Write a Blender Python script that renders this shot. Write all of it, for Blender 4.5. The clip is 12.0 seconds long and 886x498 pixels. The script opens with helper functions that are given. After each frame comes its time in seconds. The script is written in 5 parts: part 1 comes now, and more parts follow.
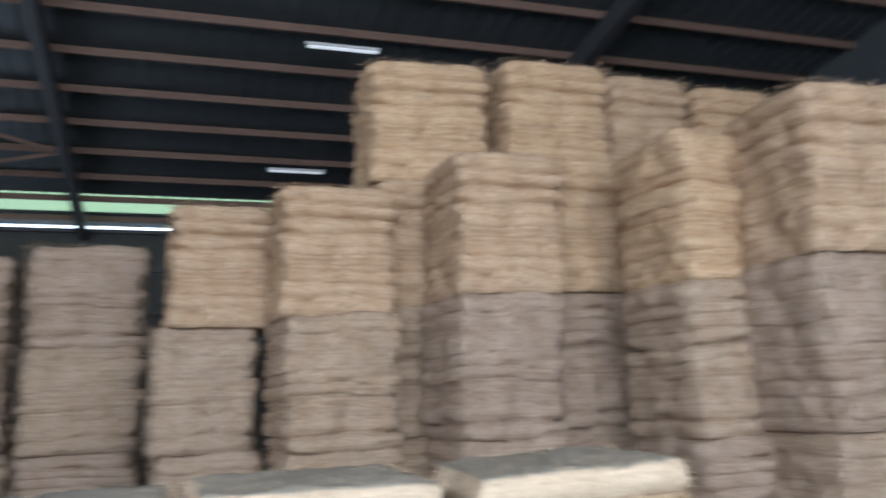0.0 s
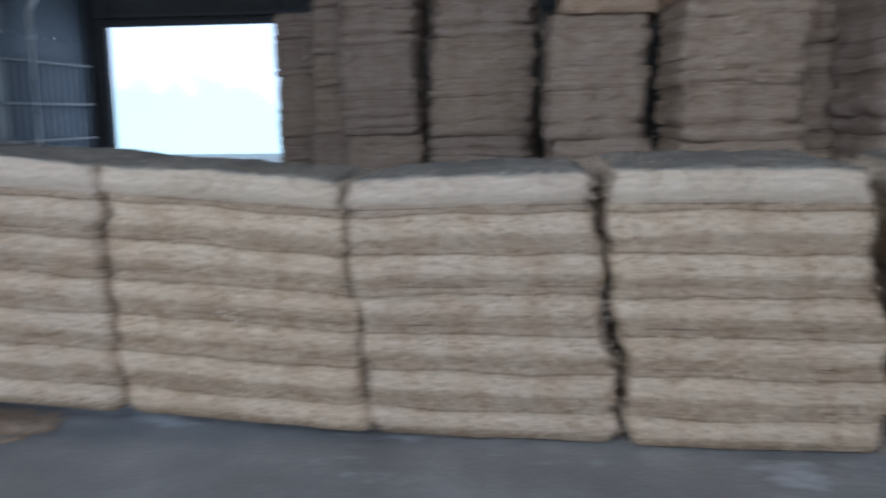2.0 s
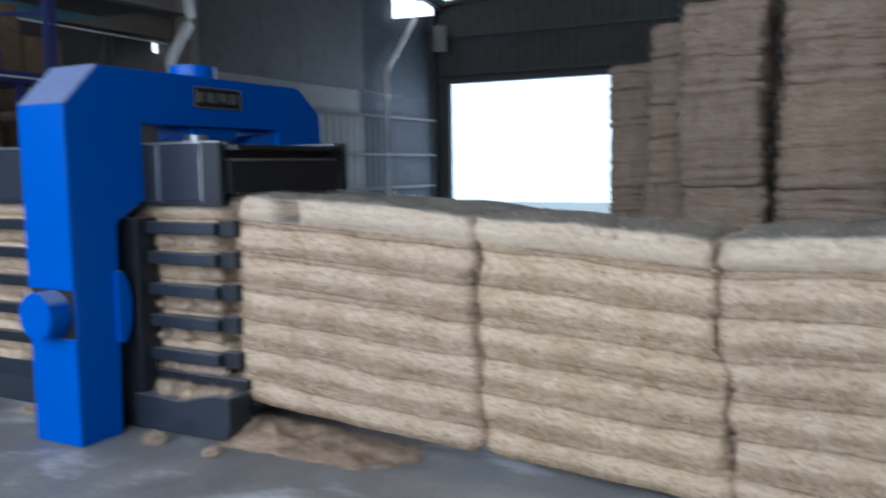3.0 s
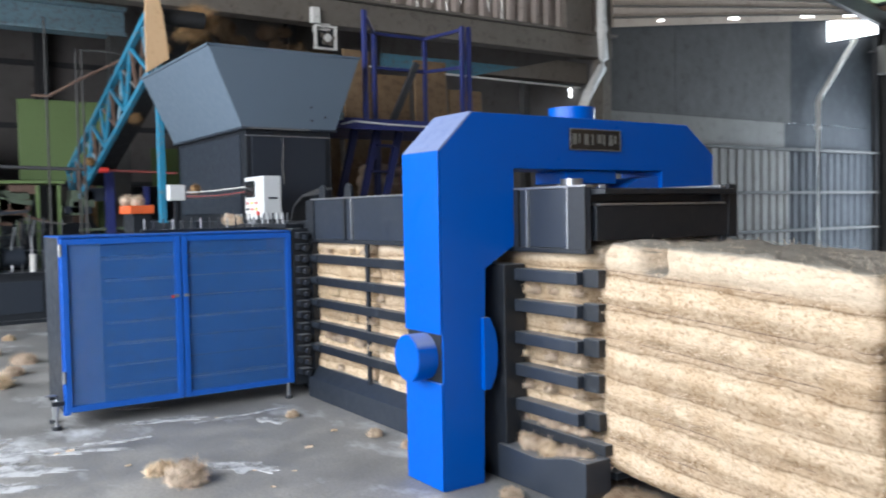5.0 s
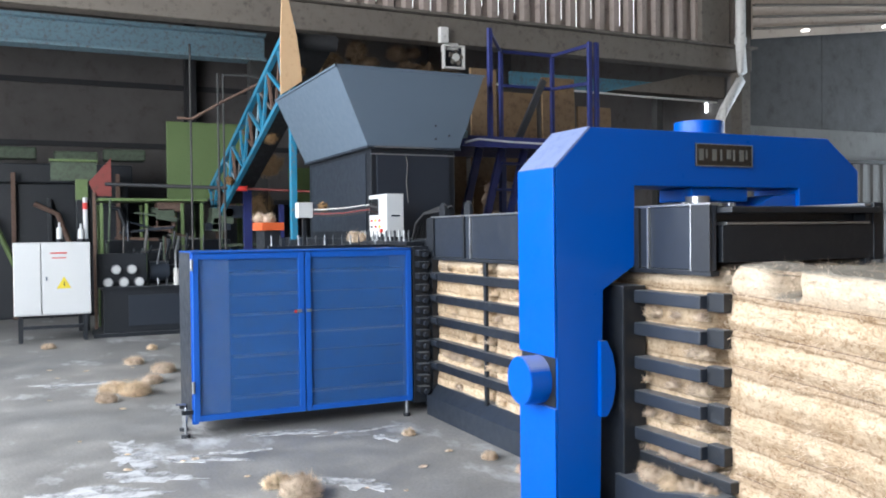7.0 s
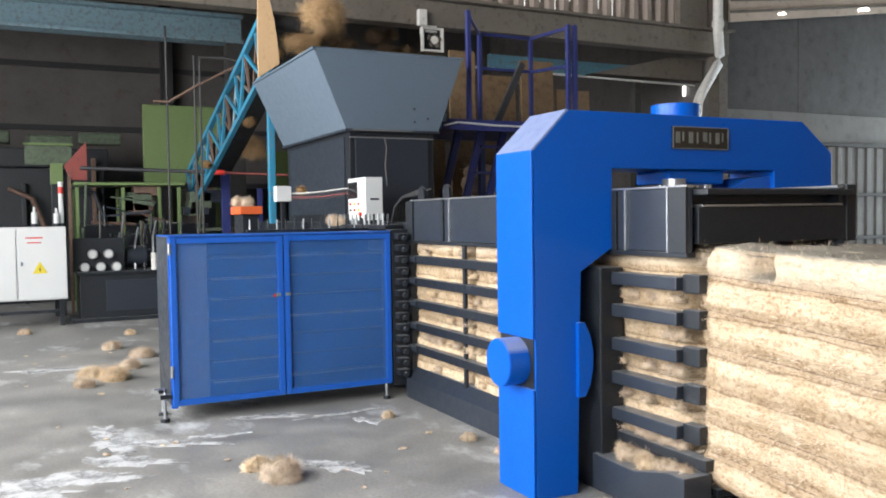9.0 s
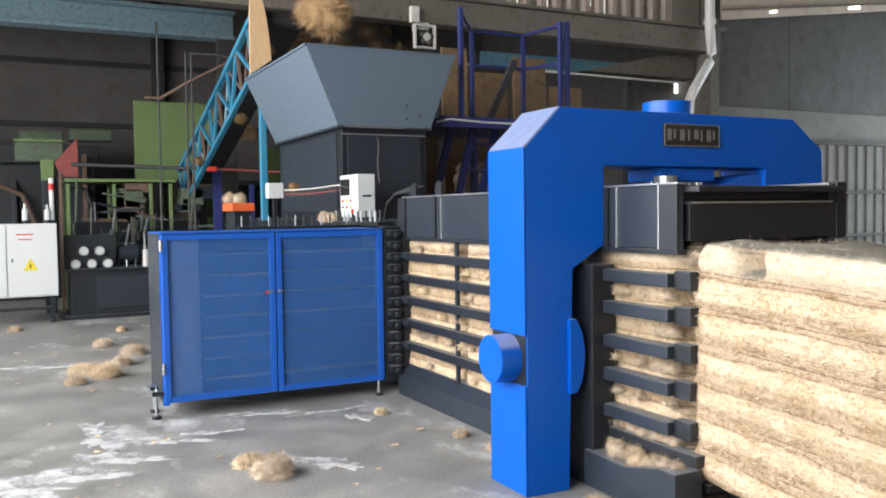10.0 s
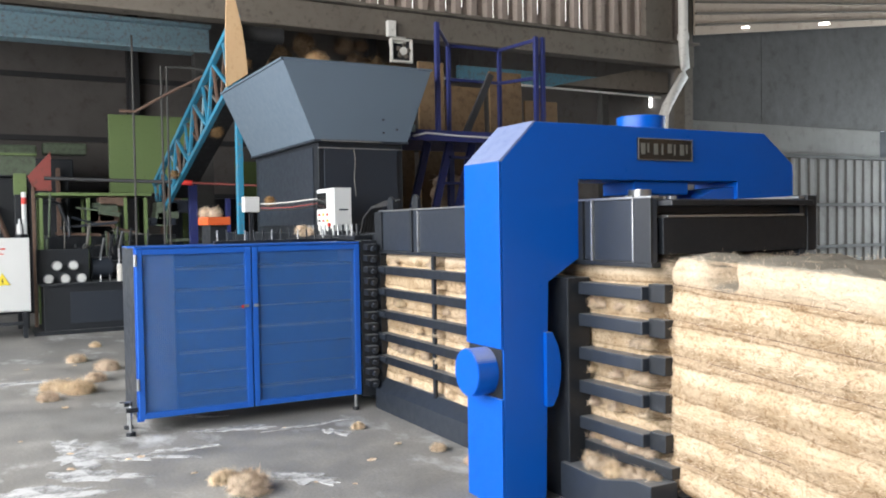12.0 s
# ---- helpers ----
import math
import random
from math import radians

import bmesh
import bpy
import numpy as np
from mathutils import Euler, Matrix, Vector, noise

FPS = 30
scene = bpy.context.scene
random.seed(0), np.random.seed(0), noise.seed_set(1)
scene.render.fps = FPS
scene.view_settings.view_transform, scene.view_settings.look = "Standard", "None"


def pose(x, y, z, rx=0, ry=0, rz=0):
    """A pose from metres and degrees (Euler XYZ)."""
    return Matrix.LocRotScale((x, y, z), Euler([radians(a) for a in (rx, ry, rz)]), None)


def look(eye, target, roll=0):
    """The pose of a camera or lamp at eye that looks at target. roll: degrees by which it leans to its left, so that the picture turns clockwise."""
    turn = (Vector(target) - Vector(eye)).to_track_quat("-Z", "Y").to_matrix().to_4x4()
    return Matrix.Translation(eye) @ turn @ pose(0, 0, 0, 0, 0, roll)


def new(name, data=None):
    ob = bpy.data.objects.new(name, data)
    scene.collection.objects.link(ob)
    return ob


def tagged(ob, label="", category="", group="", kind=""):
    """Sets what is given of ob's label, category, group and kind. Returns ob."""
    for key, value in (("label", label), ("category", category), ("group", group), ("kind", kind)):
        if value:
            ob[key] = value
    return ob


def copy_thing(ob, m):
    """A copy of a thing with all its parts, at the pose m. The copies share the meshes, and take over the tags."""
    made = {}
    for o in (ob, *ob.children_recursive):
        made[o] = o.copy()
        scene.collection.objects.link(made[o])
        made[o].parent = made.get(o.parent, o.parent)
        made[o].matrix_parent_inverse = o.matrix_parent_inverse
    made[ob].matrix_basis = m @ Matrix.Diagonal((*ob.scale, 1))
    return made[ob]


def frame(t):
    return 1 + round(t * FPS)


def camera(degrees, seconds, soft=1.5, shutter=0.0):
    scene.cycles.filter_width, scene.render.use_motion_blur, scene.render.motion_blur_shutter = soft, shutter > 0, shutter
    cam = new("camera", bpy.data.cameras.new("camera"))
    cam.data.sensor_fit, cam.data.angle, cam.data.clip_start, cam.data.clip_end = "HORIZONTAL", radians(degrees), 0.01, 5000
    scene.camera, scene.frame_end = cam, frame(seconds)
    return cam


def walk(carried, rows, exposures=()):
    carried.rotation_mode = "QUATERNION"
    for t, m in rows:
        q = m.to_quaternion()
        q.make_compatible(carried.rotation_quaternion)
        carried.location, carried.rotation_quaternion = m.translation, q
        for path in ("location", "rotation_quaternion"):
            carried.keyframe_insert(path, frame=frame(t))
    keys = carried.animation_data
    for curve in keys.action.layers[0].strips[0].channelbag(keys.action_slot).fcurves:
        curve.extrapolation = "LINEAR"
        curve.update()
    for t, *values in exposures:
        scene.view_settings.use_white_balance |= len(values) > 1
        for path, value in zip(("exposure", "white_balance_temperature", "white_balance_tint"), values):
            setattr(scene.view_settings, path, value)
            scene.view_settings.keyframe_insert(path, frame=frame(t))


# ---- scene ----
cam = camera(55.5, 12.0, soft=1.9, shutter=0.7)
PATH = [
    (0, 4.368, -3.112, 1.595, -18.18, 10.68, 2.24),
    (0.5, 4.261, -2.998, 1.639, -7.07, 10.02, 1.85),
    (1, 4.232, -3.032, 1.615, -0.44, 5.25, 1.23),
    (1.5, 4.254, -3.005, 1.513, 0.85, -4.36, 0.97),
    (2, 4.201, -3.106, 1.519, 6.52, -9.16, 0.77),
    (2.5, 4.049, -3.094, 1.528, 19.54, -8.39, 0.76),
    (3, 3.957, -3.134, 1.553, 27.71, -5.62, 0.75),
    (3.5, 3.920, -3.142, 1.578, 35.73, -3.86, 1.10),
    (5.5, 3.881, -2.479, 1.585, 59.61, -1.79, 0.80),
    (6, 3.871, -2.463, 1.584, 61.55, -0.65, 0.60),
    (6.5, 3.860, -2.463, 1.584, 63.29, -0.70, 0.67),
    (7, 3.848, -2.471, 1.582, 64.89, -1.17, 0.65),
    (9, 3.862, -2.471, 1.578, 63.51, -2.30, 0.83),
    (9.5, 3.864, -2.472, 1.577, 63.35, -2.39, 0.83),
    (10, 3.867, -2.472, 1.576, 62.99, -2.50, 0.77),
    (10.5, 3.865, -2.471, 1.578, 62.72, -2.31, 0.76),
    (11, 3.865, -2.471, 1.580, 62.59, -1.69, 0.73),
    (11.5, 3.875, -2.476, 1.580, 61.94, -1.59, 0.82),
    (12, 3.880, -2.470, 1.581, 61.47, -1.64, 0.91),
]
EXPOSURES = [(0.0, -0.55, 5450, 10), (0.5, -0.33, 5150, 10), (1.0, -0.3, 5050, 10), (1.5, -1.3, 5050, 10), (2.0, -1.75, 4950, 10), (2.5, -1.58, 5000, 10), (3.0, -1.25, 5200, 10), (3.5, -0.97, 5350, 10), (5.3, -0.16, 5900, 10), (6.0, -0.09, 5850, 10), (7.2, -0.02, 5850, 10), (9.0, 0.0, 6300, 10), (12.0, -0.03, 6350, 10)]
walk(cam, [(t, pose(x, y, z, 90 + p, r, w)) for t, x, y, z, w, p, r in PATH], EXPOSURES)

# ---------------------------------------------------------------- light
SUN_ELEV, SUN_AZ = 46.0, 70.0
world = bpy.data.worlds.new("sky")
scene.world = world
world.use_nodes = True
wn = world.node_tree.nodes
sky = wn.new("ShaderNodeTexSky")
sky.sky_type = "NISHITA"
sky.sun_disc = False
sky.sun_elevation = radians(SUN_ELEV)
sky.sun_rotation = radians(SUN_AZ)
sky.dust_density = 4.0
wn["Background"].inputs["Strength"].default_value = 0.15
world.node_tree.links.new(sky.outputs[0], wn["Background"].inputs[0])
sun_data = bpy.data.lights.new("sun", "SUN")
sun_data.energy = 4.0
sun_data.angle = radians(4)
sun_data.color = (1.0, 0.95, 0.86)
sun = new("sun", sun_data)
sun.matrix_world = look((2.0 + 20 * math.sin(radians(SUN_AZ)), 20 * math.cos(radians(SUN_AZ)), 20 * math.tan(radians(SUN_ELEV))), (2, 0, 0))


def opening_lamp(name, x, y, z, w, h, rx, rz, watts, colour=(1, 0.97, 0.93)):
    data = bpy.data.lights.new(name, "AREA")
    data.shape, data.size, data.size_y, data.energy, data.color = "RECTANGLE", w, h, watts, colour
    ob = new(name, data)
    ob.matrix_world = pose(x, y, z, rx, 0, rz)
    return ob


# lamps standing in for daylight of the unseen front and the far doorway
opening_lamp("front_daylight", 0.8, -9.3, 4.7, 17.5, 5.8, 78, 0, 4350, (1, 0.985, 0.96))
opening_lamp("door_daylight", -5.2, 19.35, 2.0, 4.6, 3.8, -90, 0, 1050, (0.86, 0.94, 1.0))


# ---------------------------------------------------------------- materials
def nodes_of(name):
    m = bpy.data.materials.new(name)
    m.use_nodes = True
    return m, m.node_tree.nodes, m.node_tree.links


def ramp(n, stops):
    r = n.new("ShaderNodeValToRGB")
    e = r.color_ramp.elements
    while len(e) < len(stops):
        e.new(0.5)
    for k, (p, c) in enumerate(stops):
        e[k].position = p
        e[k].color = (*c, 1) if len(c) == 3 else c
    return r


def noise_node(n, l, vec, scale, detail=4, rough=0.6):
    t = n.new("ShaderNodeTexNoise")
    t.inputs["Scale"].default_value, t.inputs["Detail"].default_value, t.inputs["Roughness"].default_value = scale, detail, rough
    l.new(vec, t.inputs["Vector"])
    return t.outputs["Fac"]


def mapping(n, l, scale=(1, 1, 1), space="Object"):
    c, m = n.new("ShaderNodeTexCoord"), n.new("ShaderNodeMapping")
    m.inputs["Scale"].default_value = scale
    l.new(c.outputs[space], m.inputs[0])
    return m.outputs[0]


def mix(n, l, a, b, fac, mode="MIX"):
    m = n.new("ShaderNodeMix")
    m.data_type, m.blend_type = "RGBA", mode
    for s, v in ((0, fac), (6, a), (7, b)):
        if isinstance(v, (int, float)):
            m.inputs[s].default_value = v
        elif isinstance(v, tuple):
            m.inputs[s].default_value = (*v, 1)
        else:
            l.new(v, m.inputs[s])
    return m.outputs[2]


def bump(n, l, height, strength, dist):
    b = n.new("ShaderNodeBump")
    b.inputs["Strength"].default_value, b.inputs["Distance"].default_value = strength, dist
    l.new(height, b.inputs["Height"])
    return b.outputs[0]


def painted(name, base, worn, rough=0.4, metal=0.0, big=1.2, fine=14.0, wear=0.55, dents=0.25, spread=0.15, dust=0.0, flat=0.45):
    """Paint or metal with large blotches, fine scuffs and slight relief."""
    m, n, l = nodes_of(name)
    bsdf = n["Principled BSDF"]
    v = mapping(n, l)
    a = noise_node(n, l, v, big, 3)
    b = noise_node(n, l, v, fine, 6, 0.7)
    dark = tuple(c * (1 - spread) for c in base)
    col = mix(n, l, dark, base, a)
    r = ramp(n, [(wear, (0, 0, 0)), (min(wear + 0.18, 1.0), (1, 1, 1))])
    l.new(b, r.inputs[0])
    col = mix(n, l, col, worn, r.outputs[0])
    if dust:      # upward faces mixed toward pale grey: dust, and the blue bevel's pale tone
        geo, nz = n.new("ShaderNodeNewGeometry"), n.new("ShaderNodeSeparateXYZ")
        l.new(geo.outputs["Normal"], nz.inputs[0])
        up = ramp(n, [(flat, (0, 0, 0)), (min(flat + 0.2, 0.99), (dust,) * 3)])
        l.new(nz.outputs[2], up.inputs[0])
        col = mix(n, l, col, (0.44, 0.45, 0.46), up.outputs[0])
    l.new(col, bsdf.inputs["Base Color"])
    rr = ramp(n, [(0.3, (rough * 0.8,) * 3), (0.7, (min(rough * 1.3, 1),) * 3)])
    l.new(b, rr.inputs[0])
    l.new(rr.outputs[0], bsdf.inputs["Roughness"])
    bsdf.inputs["Metallic"].default_value = metal
    l.new(bump(n, l, a, dents, 0.01), bsdf.inputs["Normal"])
    return m


def fibre(name, light, mid, dark, strand=(9, 9, 70), band=0.0, seam_width=0.3, seam_tone=0.55, clots=0.78, shift=1.0, lie=1.0, specks=0.8, top=0.0, layers=0.0, grain=30.0, lay=False):
    """Pressed plant fibre: short lying strands, clotted tufts, darker dirt; the tone shifts from bale to bale."""
    m, n, l = nodes_of(name)
    bsdf = n["Principled BSDF"]
    def coords(scale=(1, 1, 1)):
        """Object space, or for a sheared bale the place in it before it was pressed out of square."""
        if not lay:
            return mapping(n, l, scale)
        c, m_ = n.new("ShaderNodeAttribute"), n.new("ShaderNodeMapping")
        c.attribute_name = "lay"
        m_.inputs["Scale"].default_value = scale
        l.new(c.outputs["Vector"], m_.inputs[0])
        return m_.outputs[0]
    v = coords(strand)
    vv = coords()
    a = noise_node(n, l, v, 1.0, 8, 0.75)
    b = noise_node(n, l, vv, 5.0, 4, 0.65)
    c = noise_node(n, l, vv, grain, 5, 0.75)
    d = noise_node(n, l, coords((lie, lie, 1.5)), 26.0, 8, 0.72)
    r = ramp(n, [(0.36, dark), (0.48, mid), (0.62, light)])
    l.new(mix(n, l, a, d, 0.5), r.inputs[0])
    clot = ramp(n, [(0.38, (clots, clots * 0.94, clots * 0.86)), (0.56, (1, 1, 1))])
    l.new(b, clot.inputs[0])
    col = mix(n, l, r.outputs[0], clot.outputs[0], 0.75, "MULTIPLY")
    speck = ramp(n, [(0.34 + (grain - 30) * 0.0022, (0.52, 0.43, 0.34)), (0.45 + (grain - 30) * 0.0022, (1, 1, 1))])
    l.new(c, speck.inputs[0])
    col = mix(n, l, col, speck.outputs[0], specks, "MULTIPLY")
    if band:      # layers pressed one by one: pale ridges, dirtier compressed seams, crack shade painted in
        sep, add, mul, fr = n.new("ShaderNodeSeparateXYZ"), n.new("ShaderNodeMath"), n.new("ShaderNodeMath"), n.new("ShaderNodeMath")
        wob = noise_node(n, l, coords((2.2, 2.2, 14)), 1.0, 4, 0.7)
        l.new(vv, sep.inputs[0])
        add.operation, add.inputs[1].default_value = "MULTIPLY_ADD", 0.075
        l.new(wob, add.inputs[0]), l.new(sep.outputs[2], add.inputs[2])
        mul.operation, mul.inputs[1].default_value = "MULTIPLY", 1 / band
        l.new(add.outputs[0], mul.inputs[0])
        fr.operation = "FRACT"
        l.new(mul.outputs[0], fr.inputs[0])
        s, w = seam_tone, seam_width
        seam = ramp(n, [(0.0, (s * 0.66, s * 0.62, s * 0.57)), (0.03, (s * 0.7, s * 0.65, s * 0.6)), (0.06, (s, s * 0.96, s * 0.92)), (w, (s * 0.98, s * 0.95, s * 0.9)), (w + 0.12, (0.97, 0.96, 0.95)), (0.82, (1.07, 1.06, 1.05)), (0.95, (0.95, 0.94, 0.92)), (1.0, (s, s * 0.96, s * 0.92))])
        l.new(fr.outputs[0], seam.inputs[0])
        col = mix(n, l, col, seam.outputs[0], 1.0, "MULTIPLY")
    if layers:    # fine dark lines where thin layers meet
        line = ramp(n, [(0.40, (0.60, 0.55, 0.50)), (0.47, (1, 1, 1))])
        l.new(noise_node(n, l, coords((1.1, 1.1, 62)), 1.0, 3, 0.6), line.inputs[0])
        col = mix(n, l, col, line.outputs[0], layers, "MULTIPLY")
    if top:       # the last layer is paler; what lies upward turns darker and greyer
        roll = ramp(n, [(top / 2 - 0.008, (0, 0, 0)), (top / 2 + 0.008, (0.34, 0.34, 0.34))])
        half = n.new("ShaderNodeMath")
        half.operation, half.inputs[1].default_value = "MULTIPLY", 0.5
        zz = n.new("ShaderNodeSeparateXYZ")
        l.new(vv, zz.inputs[0]), l.new(zz.outputs[2], half.inputs[0]), l.new(half.outputs[0], roll.inputs[0])
        col = mix(n, l, col, (0.83, 0.73, 0.575), roll.outputs[0])
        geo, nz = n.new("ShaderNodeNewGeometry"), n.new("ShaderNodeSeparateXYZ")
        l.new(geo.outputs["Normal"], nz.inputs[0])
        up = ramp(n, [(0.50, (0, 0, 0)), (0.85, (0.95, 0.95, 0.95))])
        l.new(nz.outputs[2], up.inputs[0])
        # grey-brown tint that upward faces take
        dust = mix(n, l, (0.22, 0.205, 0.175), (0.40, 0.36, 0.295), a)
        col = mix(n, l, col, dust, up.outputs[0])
    info = n.new("ShaderNodeObjectInfo")
    tone = ramp(n, [(0.0, (0.88, 0.86, 0.88)), (0.35, (0.97, 0.94, 0.95)), (0.65, (1.0, 0.97, 0.93)), (1.0, (1.10, 1.04, 0.93))])
    l.new(info.outputs["Random"], tone.inputs[0])
    col = mix(n, l, col, tone.outputs[0], shift, "MULTIPLY")
    l.new(col, bsdf.inputs["Base Color"])
    bsdf.inputs["Roughness"].default_value = 0.95
    bsdf.inputs["Specular IOR Level"].default_value = 0.1
    h = mix(n, l, a, c, 0.5)
    l.new(bump(n, l, mix(n, l, h, d, 0.5), 1.0, 0.03), bsdf.inputs["Normal"])
    return m


def floor_material():
    m, n, l = nodes_of("worn_concrete")
    bsdf = n["Principled BSDF"]
    v = mapping(n, l)
    big = noise_node(n, l, v, 0.35, 4, 0.55)
    midn = noise_node(n, l, v, 2.2, 6, 0.65)
    fine = noise_node(n, l, v, 45, 6, 0.75)
    r = ramp(n, [(0.3, (0.205, 0.206, 0.205)), (0.5, (0.295, 0.294, 0.288)), (0.7, (0.40, 0.395, 0.382))])
    l.new(midn, r.inputs[0])
    tone = ramp(n, [(0.35, (0.72, 0.715, 0.71)), (0.65, (1.04, 1.0, 0.94))])
    l.new(big, tone.inputs[0])
    col = mix(n, l, r.outputs[0], tone.outputs[0], 1.0, "MULTIPLY")
    grit = ramp(n, [(0.35, (0.75, 0.75, 0.75)), (0.6, (1.05, 1.05, 1.05))])
    l.new(fine, grit.inputs[0])
    col = mix(n, l, col, grit.outputs[0], 1.0, "MULTIPLY")
    # pale spilt cement and lime streaks
    sv = mapping(n, l, (0.9, 1.6, 1))
    s1 = noise_node(n, l, sv, 1.1, 6, 0.62)
    sr = ramp(n, [(0.565, (0, 0, 0)), (0.68, (0.85, 0.85, 0.85))])
    l.new(s1, sr.inputs[0])
    col = mix(n, l, col, (0.56, 0.57, 0.575), sr.outputs[0])
    l.new(col, bsdf.inputs["Base Color"])
    rr = ramp(n, [(0.35, (0.42,) * 3), (0.65, (0.72,) * 3)])
    l.new(midn, rr.inputs[0])
    l.new(rr.outputs[0], bsdf.inputs["Roughness"])
    l.new(bump(n, l, mix(n, l, midn, fine, 0.5), 0.35, 0.01), bsdf.inputs["Normal"])
    return m


def glowing(name, colour, strength):
    m, n, l = nodes_of(name)
    b = n["Principled BSDF"]
    b.inputs["Base Color"].default_value = (*colour, 1)
    b.inputs["Emission Color"].default_value = (*colour, 1)
    b.inputs["Emission Strength"].default_value = strength
    return m


BLUE = painted("blue_gloss_paint", (0.001, 0.088, 0.47), (0.004, 0.07, 0.34), 0.33, wear=0.62, spread=0.2, dust=0.5)
BLUE.node_tree.nodes["Principled BSDF"].inputs["Specular IOR Level"].default_value = 0.28
BLUE_DARK = painted("blue_frame_paint", (0.010, 0.10, 0.47), (0.03, 0.08, 0.25), 0.4, wear=0.62)
NAVY = painted("navy_rail_paint", (0.022, 0.030, 0.135), (0.05, 0.05, 0.09), 0.45)
BOARD = painted("damp_brown_board", (0.20, 0.125, 0.062), (0.10, 0.062, 0.035), 0.8, 0, 2.5, 12, wear=0.5, spread=0.4)
BLACK = painted("black_machine_paint", (0.011, 0.014, 0.019), (0.042, 0.048, 0.058), 0.45, wear=0.6, spread=0.3, dust=0.32, flat=0.78)
BLACK_SHEET = painted("dark_sheet_metal", (0.022, 0.028, 0.039), (0.055, 0.058, 0.065), 0.38, wear=0.64, dust=0.32, flat=0.78)
STEEL_EDGE = painted("bare_steel_edge", (0.42, 0.43, 0.44), (0.2, 0.19, 0.18), 0.35, 0.8)
GREY = painted("grey_hopper_paint", (0.112, 0.148, 0.19), (0.08, 0.105, 0.13), 0.42, wear=0.66, spread=0.12)
WHITE = painted("white_enamel", (0.62, 0.63, 0.62), (0.42, 0.41, 0.39), 0.4, wear=0.68)
TEAL = painted("teal_conveyor_paint", (0.03, 0.22, 0.36), (0.2, 0.17, 0.13), 0.5, wear=0.52)
TEAL_BEAM = painted("faded_teal_beam_paint", (0.075, 0.19, 0.255), (0.10, 0.09, 0.08), 0.6, wear=0.5)
# lighter copy of the beam teal; the bay's bright haze is in its colour
TEAL_PIPE = painted("pale_teal_paint", (0.26, 0.40, 0.47), (0.2, 0.19, 0.18), 0.6, wear=0.5)
GREEN = painted("green_machine_paint", (0.135, 0.195, 0.07), (0.07, 0.085, 0.04), 0.5, wear=0.6)
RED = painted("red_machine_paint", (0.25, 0.055, 0.045), (0.12, 0.06, 0.045), 0.5)
ORANGE = painted("orange_paint", (0.62, 0.11, 0.025), (0.3, 0.1, 0.05), 0.5)
RUST = painted("rusty_purlin_steel", (0.17, 0.105, 0.075), (0.09, 0.06, 0.05), 0.75, wear=0.5, spread=0.4)
RAFTER = painted("dark_rafter_steel", (0.035, 0.036, 0.04), (0.08, 0.06, 0.05), 0.6)
ROOF = painted("dark_roof_sheet", (0.04, 0.047, 0.052), (0.075, 0.075, 0.075), 0.6, 0.0, 0.6, 5)
GREEN_DULL = painted("dusty_dull_green_paint", (0.11, 0.145, 0.095), (0.07, 0.08, 0.06), 0.8, wear=0.45, spread=0.4)
WALL_SHEET = painted("grey_wall_sheet", (0.062, 0.06, 0.057), (0.042, 0.039, 0.036), 0.85, 0.0, 0.5, 4, spread=0.35)
BAY_WALL = painted("sooty_bay_wall", (0.18, 0.165, 0.155), (0.10, 0.085, 0.072), 0.8, 0.0, 0.7, 3, spread=0.5)
# darker far sheets; the extra darkness offsets the door lamp falling on them
WALL_DARK = painted("blue_black_wall_sheet", (0.020, 0.024, 0.030), (0.035, 0.036, 0.038), 0.85, 0.0, 0.5, 4, spread=0.35)
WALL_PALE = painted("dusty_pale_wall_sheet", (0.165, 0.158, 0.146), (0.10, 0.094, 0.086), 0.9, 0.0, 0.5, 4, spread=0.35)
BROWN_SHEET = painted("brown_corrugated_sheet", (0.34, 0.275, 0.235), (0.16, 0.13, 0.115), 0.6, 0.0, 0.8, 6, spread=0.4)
# lighter copy of the brown sheet, with daylight put into its colour
EAVES_LIT = painted("brown_eaves_painted_lit", (0.50, 0.41, 0.33), (0.26, 0.2, 0.16), 0.7, 0.0, 0.8, 6, spread=0.4)
LINTEL = painted("weathered_timber_beam", (0.155, 0.132, 0.108), (0.055, 0.048, 0.042), 0.85, 0.0, 0.9, 9, spread=0.4)
PLY = painted("bare_plywood", (0.60, 0.40, 0.22), (0.45, 0.29, 0.15), 0.75, wear=0.55)
PIPE = painted("dusty_white_pipe", (0.62, 0.60, 0.56), (0.3, 0.28, 0.25), 0.55)
RUBBER = painted("black_rubber", (0.015, 0.015, 0.016), (0.04, 0.038, 0.035), 0.7)
YELLOW = painted("yellow_sign_paint", (0.75, 0.6, 0.04), (0.5, 0.4, 0.05), 0.5)
SIGN_GOLD = painted("pale_brass_lettering", (0.17, 0.17, 0.15), (0.09, 0.09, 0.08), 0.5, 0.2)
BUTTON_RED = painted("red_button", (0.6, 0.03, 0.02), (0.4, 0.03, 0.02), 0.4)
GLASS_DARK = painted("dark_display_glass", (0.01, 0.012, 0.014), (0.02, 0.02, 0.02), 0.12)
YARD = painted("pale_yard_concrete", (0.62, 0.61, 0.58), (0.52, 0.51, 0.48), 0.9)
LAP_LIGHT = glowing("daylight_between_sheets", (1.0, 0.97, 0.9), 1.1)
SKYLIT = glowing("daylight_gap", (1.0, 0.99, 0.95), 6.0)
HAZE = glowing("overcast_distance", (0.93, 0.98, 1.0), 4.0)


